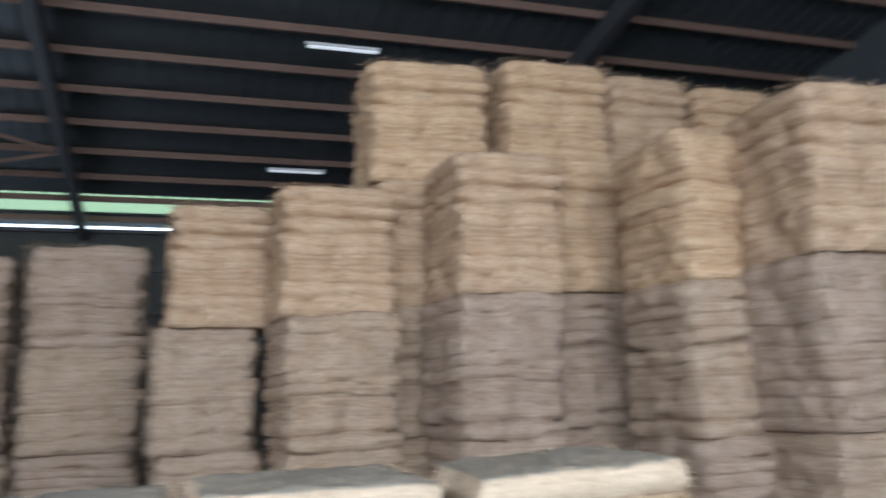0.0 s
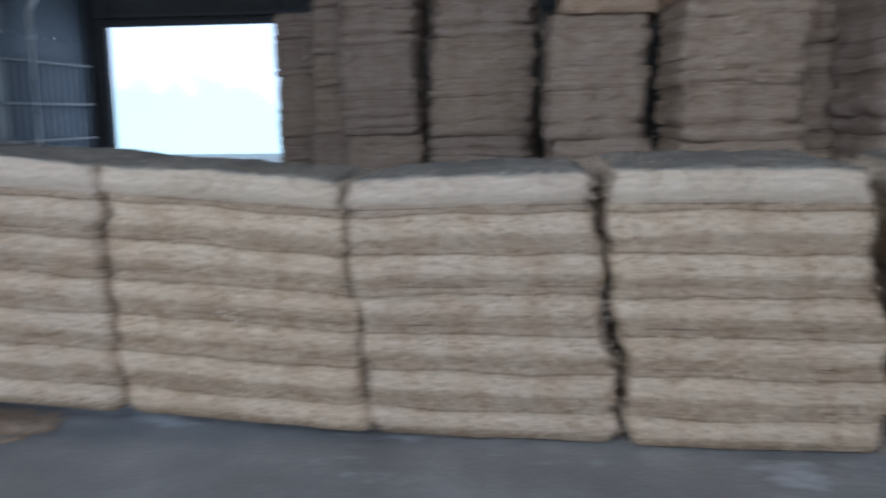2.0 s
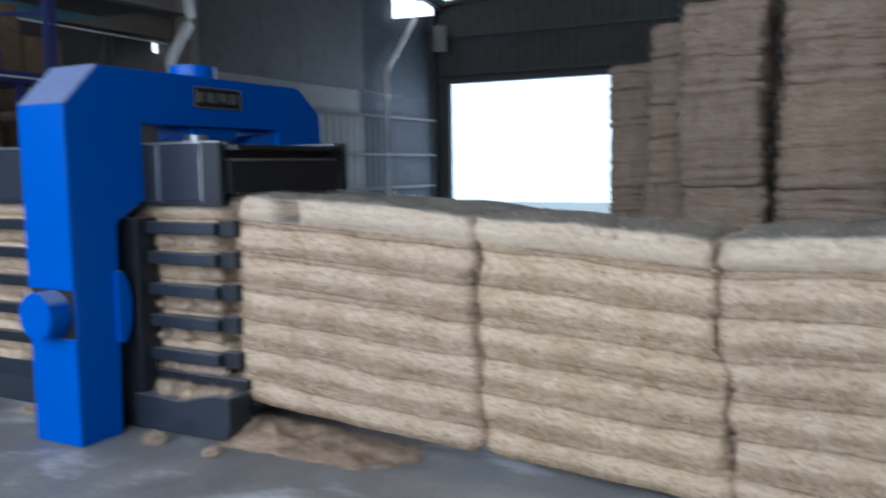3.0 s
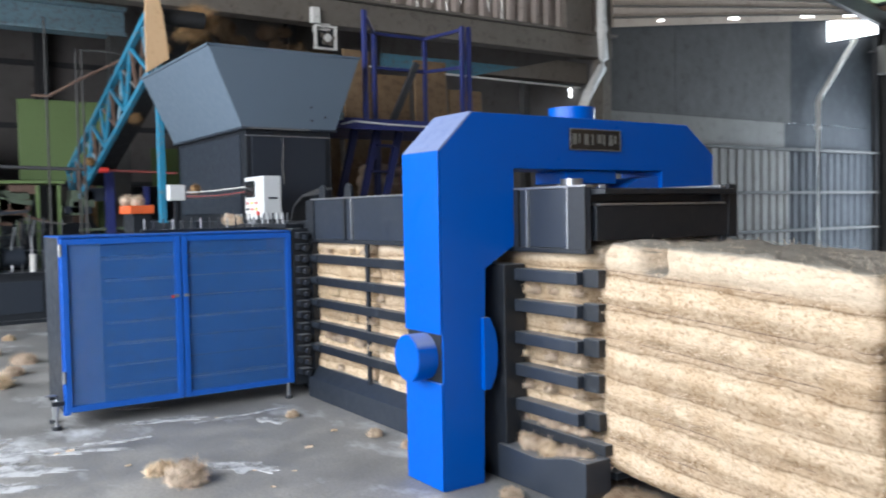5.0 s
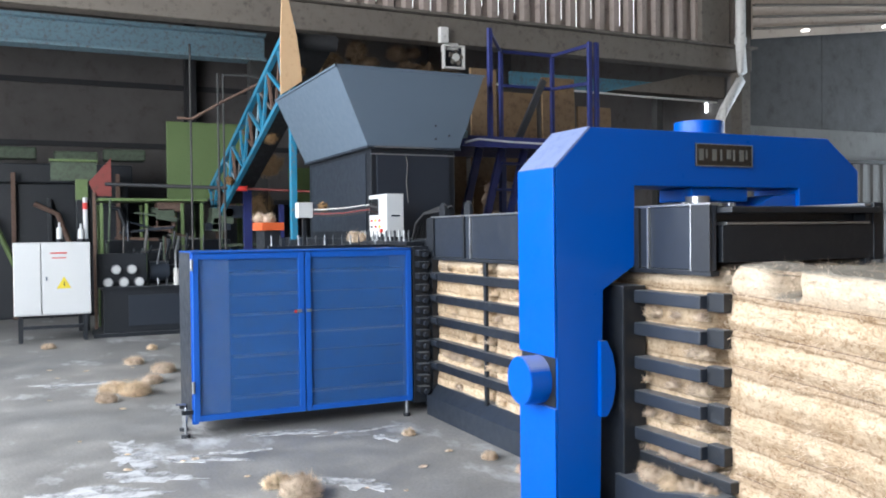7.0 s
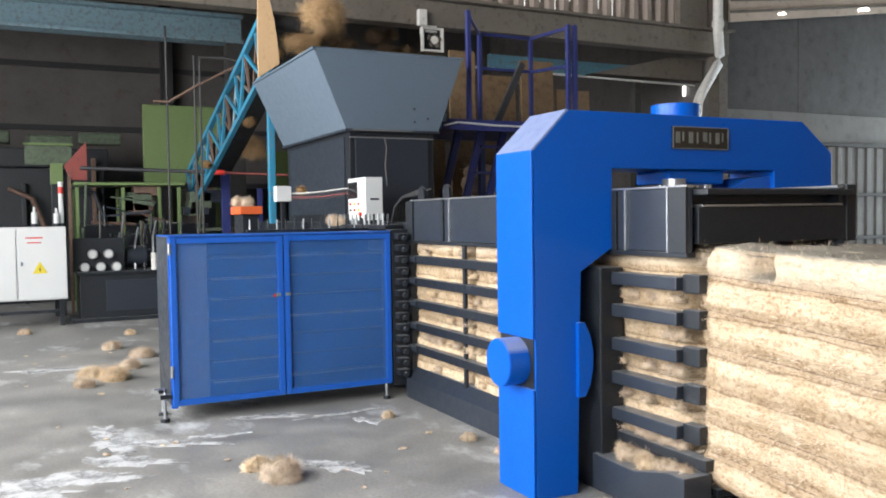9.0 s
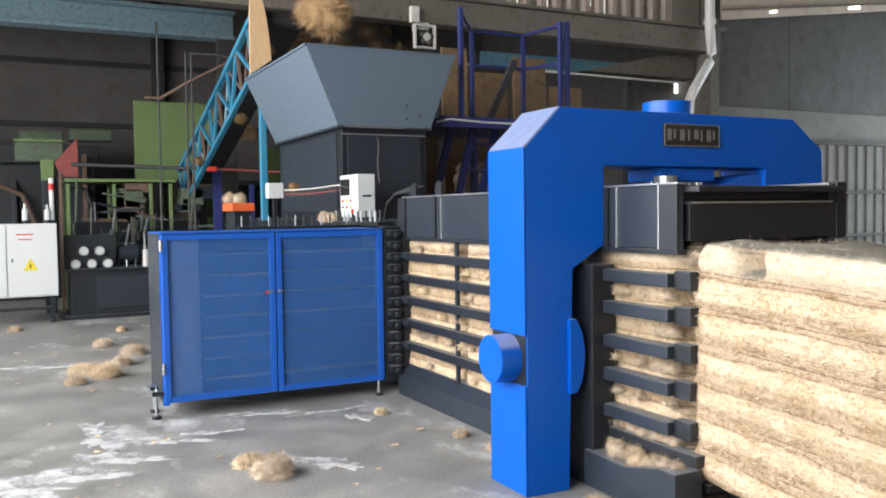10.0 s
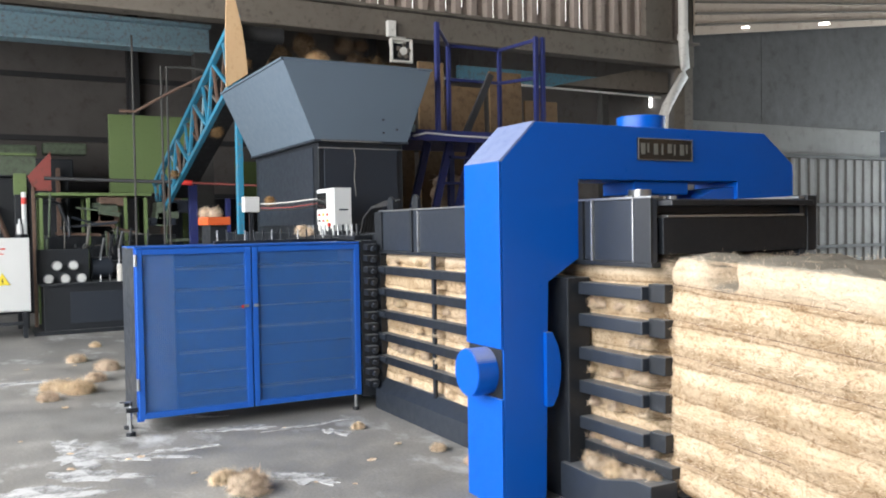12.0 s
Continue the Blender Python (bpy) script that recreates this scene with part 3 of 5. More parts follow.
def bale_rings(lx, ly, lz, bands, seed, around=96, rows=9, rough=1.0, slump=0.0, groove=0.03, sharp=3.5, notch=None, corner=7.0, uneven=0.0, slots=False):
    """A pressed bale: bulging bands between tight ties, ragged sides, soft corners."""
    bm = bmesh.new()
    rnd = random.Random(seed)
    off = Vector((seed * 7.3, seed * 3.1, seed * 1.7))
    push = [(rnd.uniform(-0.02, 0.02) * rough, rnd.uniform(-0.014, 0.014) * rough, rnd.uniform(-0.012, 0.016) * rough) for _ in range(bands)]

    cut = [rnd.random() for _ in range(bands)]

    def outline(a, r):
        c, s = math.cos(a), math.sin(a)
        e = corner
        k = (abs(c) ** e + abs(s) ** e) ** (-1 / e)
        return c * k * (lx / 2) * r, s * k * (ly / 2) * r

    cuts = [0.0]
    for _ in range(bands):
        cuts.append(cuts[-1] + (1 if slots or len(cuts) < bands else 0.8) + rnd.uniform(-uneven, uneven))
    cuts = [c / cuts[-1] for c in cuts]
    levels = []
    for b in range(bands):
        for f in ([i / rows for i in range(rows)] if not slots else [0.0, 0.06, 0.15, 0.28, 0.42, 0.58, 0.72, 0.85, 0.94]):
            levels.append((b, f))
    levels.append((bands - 1, 1.0))
    rings = []
    angles = []
    for i in range(around):     # even steps along the four sides
        t = 4 * i / around
        side, u = int(t), t - int(t)
        cx, cy = [((1, -1), (1, 1)), ((1, 1), (-1, 1)), ((-1, 1), (-1, -1)), ((-1, -1), (1, -1))][side]
        px, py = cx[0] + (cy[0] - cx[0]) * u, cx[1] + (cy[1] - cx[1]) * u
        angles.append(math.atan2(py, px))
    for b, f in levels:
        z = lz * (cuts[b] + (cuts[b + 1] - cuts[b]) * f)
        bulge = 1 - abs(2 * f - 1) ** sharp if not slots else {0.0: 0.0, 1.0: 0.0, 0.06: 0.30, 0.94: 0.34, 0.15: 0.66, 0.85: 0.68, 0.28: 0.88, 0.72: 0.9}.get(f, 1.0)
        deep = groove * (0.35 + 1.6 * cut[b if f < 0.5 else min(b + 1, bands - 1)] ** 5) if slots else groove * (0.45 + 0.55 * cut[b if f < 0.5 else min(b + 1, bands - 1)])
        if not slots and (b, f) >= (bands - 2, 0.5) and (b, f) < (bands - 1, 0.5):
            deep *= 1.9      # the last layer lies on the rest like a mattress
        edge = min(z, lz - z) / 0.10
        soft = 1 - 0.045 * max(0, 1 - edge) ** 2
        ring = []
        for a in angles:
            crack = deep * (0.55 + 0.9 * max(-0.4, noise.noise(Vector((x_dir(a) * 2.2, y_dir(a) * 2.2, b * 3.3)) + off)))
            r = soft * (1 - crack + crack * bulge + push[b][2] * bulge)
            x, y = outline(a, r)
            p = Vector((x, y, z))
            d = Vector((math.cos(a), math.sin(a), 0))
            k = noise.noise(p * 3.1 + off) * 0.030 + noise.noise(p * 9 + off) * (0.018 if slots else 0.012) + noise.noise(p * 27 + off) * 0.009
            p += d * k * rough + Vector((push[b][0], push[b][1], 0))
            p.z += (noise.noise(p * 2.3 - off) * 0.022 + noise.noise(p * 11 - off) * 0.008) * (0 if z < 0.01 else rough)
            p.z -= slump * (p.x / lx) if z > 0 else 0
            if notch is not None and z > lz * cuts[-2]:
                g = math.exp(-((p.x - notch - 0.25 * (lz - z)) / 0.055) ** 2)
                p.y *= 1 - 0.7 * g * min(1.0, (z - lz * cuts[-2]) / 0.05)
                p.z -= 0.10 * g * (z > lz - 0.02)
            ring.append(bm.verts.new(p))
        rings.append(ring)
    for a, b in zip(rings, rings[1:]):
        for i in range(around):
            bm.faces.new((a[i], a[(i + 1) % around], b[(i + 1) % around], b[i]))
    for ring, sign in ((rings[-1], 1), (rings[0], -1)):
        prev = ring
        mean = sum(v.co.z for v in ring) / around
        for k in (0.86, 0.66, 0.44, 0.22):
            cur = []
            for v in ring:
                q = Vector((v.co.x * k, v.co.y * k, v.co.z + (mean - v.co.z) * (1 - k * k) if slump == 0 else v.co.z))
                q.z += (sign * 0.022 * (1 - k) + noise.noise(q * 6 + off) * 0.03 + noise.noise(q * 17 + off) * 0.016 + noise.noise(q * 37 + off) * 0.008) if sign > 0 else 0
                cur.append(bm.verts.new(q))
            for i in range(around):
                bm.faces.new((prev[i], prev[(i + 1) % around], cur[(i + 1) % around], cur[i]))
            prev = cur
        bm.faces.new(prev)
    lay = bm.verts.layers.float_vector.new("lay")
    for v in bm.verts:
        v[lay] = v.co.copy()
    return bm


def strands_on(lx, ly, lz, count, seed, out=0.03, long=0.07, wide=0.0022, seams=0):
    """Loose fibres that stand off the sides and top of a bale."""
    rnd = random.Random(seed)
    bm = bmesh.new()
    for _ in range(count):
        f = rnd.random()
        if f < 0.55:
            p, nrm = Vector((rnd.uniform(-0.5, 0.5) * lx, -0.49 * ly, rnd.uniform(0.02, 1) * lz)), Vector((0, -1, 0))
        elif f < 0.9:
            p, nrm = Vector((rnd.choice((-0.49, 0.49)) * lx, rnd.uniform(-0.5, 0.5) * ly, rnd.uniform(0.02, 1) * lz)), None
            nrm = Vector((1 if p.x > 0 else -1, 0, 0))
        else:
            p, nrm = Vector((rnd.uniform(-0.48, 0.48) * lx, rnd.uniform(-0.48, 0.48) * ly, lz + 0.005)), Vector((0, 0, 1))
        if seams:      # held in the darker seams between the layers
            if nrm.z or noise.noise(Vector((p.x * 2.6, p.y * 2.6, p.z * 5 + seed))) < rnd.uniform(-0.35, 0.25):
                continue
            p.z = min(lz / seams * (rnd.randrange(0, seams) + 0.12 + abs(rnd.gauss(0, 0.26))), lz * (seams - 1) / seams)
        d = Vector((rnd.gauss(0, 1), rnd.gauss(0, 1), rnd.gauss(0, 0.8) * (0.25 if nrm.z else 1))) + nrm * (0.12 if nrm.z else 0.5)
        d = d.normalized() * rnd.uniform(0.4, 1) * long
        side = d.cross(nrm)
        if side.length < 1e-5:
            continue
        side = side.normalized() * wide * rnd.uniform(0.5, 1.2)
        mid = p + d * 0.5 + nrm * rnd.uniform(0, out)
        a, b = bm.verts.new(p - side), bm.verts.new(p + side)
        c, e = bm.verts.new(mid + side), bm.verts.new(mid - side)
        g = bm.verts.new(p + d + nrm * rnd.uniform(0, out))
        bm.faces.new((a, b, c, e)), bm.faces.new((e, c, g))
    return bm


def tie_loop(lx, ly, z, r=0.0017):
    c = 0.06
    pts, hx, hy = [], lx / 2 * 0.986, ly / 2 * 0.986
    for sx, sy, a0 in ((1, -1, -90), (1, 1, 0), (-1, 1, 90), (-1, -1, 180)):
        for k in range(4):
            a = radians(a0 + 30 * k)
            pts.append((sx * (hx - c) + c * math.cos(a), sy * (hy - c) + c * math.sin(a), z))
    pts.append(pts[0])
    return tube(pts, r, 5)


# the seams between the bales of the row: x at the foot and at the top, half width of the gap, foot and top height
JOINTS = [(0.655, 0.64, 0.0, 0.20, 1.405), (2.215, 2.155, 0.004, 0.10, 1.315), (3.425, 3.305, 0.006, 0.030, 1.228), (4.585, 4.455, 0.022, 0.012, 1.268), (5.780, 5.640, 0.052, 0.012, 1.272), (6.92, 6.80, 0.0, 0.012, 1.312)]


def seam(j, w):
    """x and half gap of a seam at the height w (0 to 1): it zigzags from layer to layer."""
    foot, top, gap, _, _ = JOINTS[j]
    step = noise.noise(Vector((w * 5.2, j * 4.7, 0.3))) * 0.038 + noise.noise(Vector((w * 13, j * 3.1, 7.0))) * 0.022
    return foot + (top - foot) * w + step * (0 < j < 5), max(gap * (1 + 1.3 * noise.noise(Vector((w * 7, j * 2.9, 3.0)))), 0.002 if gap else 0.0)


def press_out(bm, j, lx, y0, back, skew):
    """Shears a square bale into its place in the row, between seams j and j + 1."""
    for v in bm.verts:
        u, w = v.co.x / lx + 0.5, v.co.z / 1.245
        (xa, ga), (xb, gb) = seam(j, min(max(w, 0), 1)), seam(j + 1, min(max(w, 0), 1))
        za = JOINTS[j][3] + (JOINTS[j][4] - JOINTS[j][3]) * w
        zb = JOINTS[j + 1][3] + (JOINTS[j + 1][4] - JOINTS[j + 1][3]) * w
        d = v.co.y + 0.56
        uu = min(max(u, -0.1), 1.1)
        sag = 0.012 * (1 - (2 * uu - 1) ** 2) * max(w - 0.4, 0)
        v.co = Vector((xa + ga + (xb - gb - xa - ga) * u + skew * d, y0 + d, za + (zb - za) * u + back * d * w + sag))
    return bm


def make_bale_row_piece(j, seed, label, group, notch, y0, back, skew):
    lx = JOINTS[j + 1][0] - JOINTS[j][0]
    t = thing("fibre_bale", label, "bale", (0, 0, 0), group)

    def laid(bm):
        return press_out(bm, j, lx, y0, back, skew)
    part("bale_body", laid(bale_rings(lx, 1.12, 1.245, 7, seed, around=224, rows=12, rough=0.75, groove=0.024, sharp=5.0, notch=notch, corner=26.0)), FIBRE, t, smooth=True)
    tagged(part("fibre_fuzz", laid(strands_on(lx, 1.12, 1.245, 8000, seed + 50, 0.014, 0.055, 0.0013)), FIBRE_LOOSE, t), kind="stuff")
    tagged(part("husk_fibre", laid(strands_on(lx, 1.12, 1.245, 6500, seed + 90, 0.008, 0.034, 0.0010, 7)), FIBRE_BROWN, t, "short dark husk fibre"), kind="stuff")
    for b in range(1, 7):
        part("tie_wire", laid(tie_loop(lx, 1.12, 1.245 * b / 6.8)), RUST, t)
    return t


def make_bale(lx, ly, lz, bands, seed, material, label, group, fuzz, ties=True, rough=1.0, slump=0.0, groove=0.03, sharp=3.5, notch=None, corner=7.0, uneven=0.0, slots=False):
    t = thing("fibre_bale", label, "bale", (0, 0, 0), group)
    part("bale_body", bale_rings(lx, ly, lz, bands, seed, rough=rough, slump=slump, groove=groove, sharp=sharp, notch=notch, corner=corner, uneven=uneven, slots=slots), material, t, smooth=True)
    if fuzz:
        tagged(part("fibre_fuzz", strands_on(lx, ly, lz, fuzz, seed + 50, 0.012 if ties else 0.035, 0.055 if ties else 0.085, 0.0013 if ties else 0.0022), FIBRE_LOOSE if material is FIBRE else material, t), kind="stuff")
    if ties:
        for b in range(1, bands):
            part("tie_wire", tie_loop(lx, ly, lz * b / bands), RUST, t)
    return t


def bale_row():
    label = "pale coir fibre bale tied with wire in the output row"
    g = "bales in the output row"
    for j, (y0, back, skew) in enumerate(((0.575, -0.020, 0.0), (0.60, -0.035, 0.0), (0.60, -0.015, 0.0), (0.575, 0.015, 0.0), (0.52, 0.012, 0.12))):
        make_bale_row_piece(j, 11 + j, label, g, -0.43 if j == 0 else None, y0, back, skew)
    # the bales still inside the press
    inner = make_bale(1.2, 1.06, 1.18, 7, 31, FIBRE, "pale coir fibre bale still inside the baler", "bales in the press", 800)
    inner.matrix_basis = pose(-0.06, 1.12, 0.20, 0, 0.8, 0)
    for x in (-1.27, -2.48):
        copy_thing(inner, pose(x, 1.12, 0.19))


def stacks():
    kinds = []
    for k in range(6):
        t = make_bale(1.1, 1.1, 1.27, 9, 61 + k, FIBRE_WARM if k > 3 else FIBRE_DULL, "warm tan coir fibre bale on top of a high stack" if k > 3 else "brown coir fibre bale in a high stack, bulging in layers", "stacked bales", 3200, ties=False, rough=1.7, groove=0.115, sharp=8, corner=10.0, uneven=0.35, slots=True)
        kinds.append(t)
    rnd = random.Random(5)
    used = set()
    # x of the left side, y of the front, bales high, width, height of a bale, shift of the lower bales
    columns = [
        (-0.68, 12.2, 3, 1.0, 1.13, 0), (-7.75, 3.3, 2, 1.1, 1.15, 0), (-7.7, 4.55, 2, 1.1, 1.2, 0), (0.55, 10.3, 3, 1.1, 1.25, 0), (1.5, 8.6, 3, 1.1, 1.25, -0.05), (2.8, 7.8, 3, 1.32, 1.25, -0.06), (4.39, 5.5, 3, 1.0, 1.25, -0.14), (5.36, 4.6, 3, 1.12, 1.26, -0.02),
        (6.86, 3.75, 3, 1.04, 1.31, -0.10), (7.95, 4.3, 3, 0.95, 1.36, 0), (8.40, 2.62, 3, 1.05, 1.29, 0), (8.98, 1.75, 3, 1.1, 1.33, 0), (10.2, 1.7, 3, 1.1, 1.28, 0),
        (6.36, 5.0, 4, 1.30, 1.33, 0), (7.92, 5.05, 4, 1.28, 1.37, 0), (9.3, 5.1, 4, 1.08, 1.36, 0), (10.45, 5.1, 4, 1.1, 1.35, 0), (11.5, 4.5, 4, 1.1, 1.25, 0), (9.6, 3.1, 3, 1.1, 1.30, 0), (10.8, 3.2, 3, 1.1, 1.3, 0),
        (11.4, 1.8, 3, 1.1, 1.3, 0),
    ]
    for cx, cy, high, width, tall, step in columns:
        dx = 0.0
        for level in range(high):
            k = rnd.randrange(4, 6) if level == high - 1 and cx > 3.5 or level > 1 and cx > 6 else rnd.randrange(4)
            dx += rnd.uniform(-0.05, 0.05)
            turn = rnd.uniform(-4, 4)
            m = pose(cx + width / 2 + dx + (step if level < high - 1 else 0), cy + 0.55 + rnd.uniform(-0.06, 0.06), level * tall * 0.985, rnd.uniform(-0.8, 0.8), rnd.uniform(-0.8, 0.8), turn)
            if k not in used:
                used.add(k)
                ob = kinds[k]
                ob.matrix_basis = m
            else:
                ob = copy_thing(kinds[k], m)
            ob.scale = (width / 1.1, 1.0, tall / 1.27)


# ---------------------------------------------------------------- the baler
def baler():
    t = thing("horizontal_baler", "large blue and black horizontal baling press with a grey hopper", "baler")
    W = 2.34
    legs = [(0.004, 0), (0.004, 1.925), (0.234, 2.15), (W - 0.28, 2.15), (W, 1.95), (W, 0), (W - 0.28, 0), (W - 0.31, 1.25), (W - 0.53, 1.38), (W - 0.53, 1.83), (0.53, 1.83), (0.53, 1.38), (0.31, 1.25), (0.28, 0)]
    yoke = part("yoke", prism(legs, "x", -0.375, 0.0, 0.006), BLUE, t, "bright blue steel yoke")
    part("front_plate", box(-0.375, 0.001, -0.012, 0.0, 0.005, 0.615, 0.003), BLUE, yoke)
    part("front_plate", box(-0.375, 0.001, -0.012, 0.0, 0.895, 1.922, 0.003), BLUE, yoke)
    # black plate that paints the shade inside the pin's slot
    part("slot_shade", box(-0.36, -0.01, -0.002, 0.0035, 0.62, 0.89, 0), BLACK, yoke)
    part("corner_plate", prism([(-0.010, 1.925), (0.222, 2.152), (0.232, 2.146), (0.0, 1.918)], "x", -0.374, 0.0), painted("pale_blue_bevel", (0.20, 0.25, 0.42), (0.12, 0.17, 0.34), 0.35), yoke, "pale blue bevel")
    pin = part("pivot_pin", rod((-0.175, -0.125, 0.755), (-0.175, 0.02, 0.755), 0.134, 64), BLUE, t, "round blue pivot pin")
    part("pin_cap", rod((-0.175, -0.130, 0.755), (-0.175, -0.1245, 0.755), 0.130, 64), BLUE, pin)
    part("pivot_flange", prism([(0.27, 0.55), (0.315, 0.55), (0.35, 0.61), (0.37, 0.70), (0.372, 0.80), (0.355, 0.89), (0.315, 0.97), (0.27, 0.97)], "x", -0.05, 0.028, 0.005), BLUE, t)
    part("yoke_cap", rod((-0.19, 1.17, 2.15), (-0.19, 1.17, 2.235), 0.15, 96), BLUE, t, "round blue cylinder cap")
    part("ram_boss", box(-0.34, -0.04, 0.98, 1.42, 1.745, 1.829, 0.012), BLUE, t)
    part("ram_rod", rod((-0.05, 1.03, 1.715), (-0.05, 1.03, 1.775), 0.07, 48), STEEL_EDGE, t, "bare steel ram rod")
    part("ram_plate", box(-0.13, 0.02, 0.86, 1.29, 1.702, 1.716, 0.003), BLACK, t)
    for y in (0.885, 0.925, 1.235, 1.265):
        part("bolt", rod((0.0, y, 1.716), (0.0, y, 1.738), 0.012, 8), STEEL_EDGE, t)
    part("yoke_bracket", prism([(1.44, 1.66), (1.83, 1.66), (1.83, 1.80), (1.62, 1.78), (1.44, 1.70)], "x", -0.33, -0.03, 0.006), BLUE_DARK, t)
    sign = part("sign_plate", box(0.0, 0.012, 0.965, 1.405, 1.95, 2.085, 0.003), GLASS_DARK, t, "black name plate with pale lettering bars")
    for y0, y1, z0, z1 in ((0.966, 1.404, 1.951, 1.956), (0.966, 1.404, 2.079, 2.084), (0.966, 0.971, 1.956, 2.079), (1.399, 1.404, 1.956, 2.079)):
        part("plate_rim", box(0.0125, 0.015, y0, y1, z0, z1, 0), STEEL_EDGE, sign)
    for k in range(8):
        y = 0.985 + 0.05 * k + (0.012 if k > 2 else 0)
        part("lettering_bar", box(0.0125, 0.0155, y + 0.004, y + (0.036, 0.016)[k % 2], 1.985 + 0.012 * (k % 3 == 1), 2.052, 0), SIGN_GOLD, sign)
    # chamber walls: near and far side
    for yn, d in ((0.54, 1), (1.68, -1)):
        ya, yb = sorted((yn, yn + 0.03 * d))
        part("side_panel", box(-2.8, 0.60, ya, yb, 1.37, 1.70), BLACK_SHEET, t, "dark sheet side panel")
        for x, w in ((-2.79, 0.05), (-2.19, 0.035), (-2.06, 0.014), (0.0, 0.04), (0.11, 0.014), (0.455, 0.010), (0.47, 0.13)):
            part("stiffener", box(x, x + w, *sorted((yn - 0.018 * d, yn + 0.001)), 1.365, 1.705, 0.003), STEEL_EDGE if w < 0.02 else BLACK, t)
        part("edge_strip", box(-2.8, 0.60, *sorted((yn - 0.012 * d, yn + 0.04 * d)), 1.702, 1.714, 0.002), STEEL_EDGE, t, "worn bare steel edge")
        part("bottom_rail", box(-2.8, 0.60, *sorted((yn - 0.012 * d, yn + 0.05 * d)), 1.342, 1.368, 0.003), BLACK, t)
        for z in (1.205, 1.015, 0.825, 0.63, 0.435):
            part("side_bar", box(-2.82, -0.36, *sorted((yn - 0.02 * d, yn + 0.055 * d)), z - 0.038, z + 0.03, 0.006), BLACK, t)
            part("bar_socket", box(-2.84, -2.66, *sorted((yn - 0.035 * d, yn - 0.02 * d)), z - 0.02, z + 0.02, 0.004), BLACK_SHEET, t)
        for z in (1.215, 1.035, 0.845, 0.655, 0.45):
            part("side_bar", box(0.04, 0.57, *sorted((yn - 0.055 * d, yn + 0.04 * d)), z - 0.040, z + 0.030, 0.008), BLACK_SHEET, t)
            part("bar_end", box(0.57, 0.69, *sorted((yn - 0.012 * d, yn + 0.05 * d)), z - 0.05, z + 0.045, 0.006), BLACK, t)
        part("bar_tie", box(-1.87, -1.83, *sorted((yn + 0.005 * d, yn + 0.03 * d)), 0.24, 1.34, 0.003), BLACK, t)
        part("corner_post", box(-2.9, -2.79, *sorted((yn - 0.01 * d, yn + 0.09 * d)), 0.0, 1.70, 0.006), BLACK, t)
        part("yoke_post", box(-0.36, 0.045, *sorted((yn - 0.13 * d, yn + 0.03 * d)), 0.0, 1.27, 0.01), BLACK, t)
        part("base_skirt", prism([(yn - 0.06 * d, 0.0), (yn + 0.1 * d, 0.0), (yn + 0.1 * d, 0.26), (yn + 0.03 * d, 0.26), (yn - 0.06 * d, 0.17)], "x", -2.82, -0.36, 0.004), BLACK_SHEET, t)
        part("base_block", prism([(0.0, 0.02), (0.70, 0.02), (0.74, 0.1), (0.74, 0.27), (0.62, 0.27), (0.36, 0.21), (0.0, 0.22)], "y", *sorted((yn - 0.16 * d, yn + 0.02 * d)), 0.006), BLACK_SHEET, t)
        part("floor_lip", box(-0.36, 0.74, *sorted((yn - 0.02 * d, yn + 0.06 * d)), 0.28, 0.34, 0.006), BLACK, t)
    part("top_plate", box(-2.8, 0.70, 0.575, 1.645, 1.66, 1.69), BLACK, t)
    part("floor_plate", box(-2.8, 0.74, 0.60, 1.62, 0.14, 0.18), BLACK, t)
    part("end_beam", box(0.48, 0.61, 0.60, 1.70, 1.41, 1.60, 0.006), BLACK, t, "black end beam over the outlet")
    part("end_lip", box(0.46, 0.62, 0.62, 1.66, 1.602, 1.614, 0.002), STEEL_EDGE, t)
    part("end_top", box(0.20, 0.52, 0.60, 1.66, 1.62, 1.70, 0.004), BLACK_SHEET, t)
    part("end_post", box(0.48, 0.615, 1.70, 1.78, 1.40, 1.72, 0.006), BLACK, t)
    # lifting lugs on the chamber
    for x in (-2.72, -2.25):
        part("lug", prism([(x, 1.71), (x + 0.12, 1.71), (x + 0.11, 1.80), (x + 0.06, 1.83), (x + 0.01, 1.80)], "y", 0.57, 0.60, 0.004), BLACK, t)
    # rear body and the hopper
    part("rear_body", box(-9.0, -2.95, 0.58, 1.64, 0.15, 1.52, 0.01), BLACK, t)
    for x in (-8.0, -7.0, -6.0, -5.0, -4.0, -3.4):
        part("rib", box(x, x + 0.06, 0.52, 0.58, 0.15, 1.52, 0.004), BLACK_SHEET, t)
    part("rear_foot", box(-8.8, -3.0, 0.62, 1.6, 0.0, 0.149, 0.01), BLACK, t)
    neck = part("hopper_neck", box(-6.75, -4.46, 0.60, 1.57, 1.52, 2.49, 0.008), BLACK, t)
    part("neck_panel", box(-4.462, -4.445, 0.66, 1.50, 1.60, 2.42, 0.004), BLACK_SHEET, neck)
    part("neck_panel", box(-6.6, -4.6, 0.585, 0.60, 1.60, 2.42, 0.004), BLACK_SHEET, neck)
    part("neck_edge", box(-4.46, -4.44, 0.60, 1.57, 2.40, 2.412, 0.002), STEEL_EDGE, neck)
    part("neck_conduit", tube([(-4.43, 0.98, 2.40), (-4.42, 1.0, 2.30), (-4.42, 0.98, 2.12), (-4.42, 1.0, 1.9)], 0.005, 6), WALL_PALE, neck)
    bm = bmesh.new()
    lo = [(-6.78, 0.555), (-4.43, 0.555), (-4.43, 1.62), (-6.78, 1.62)]
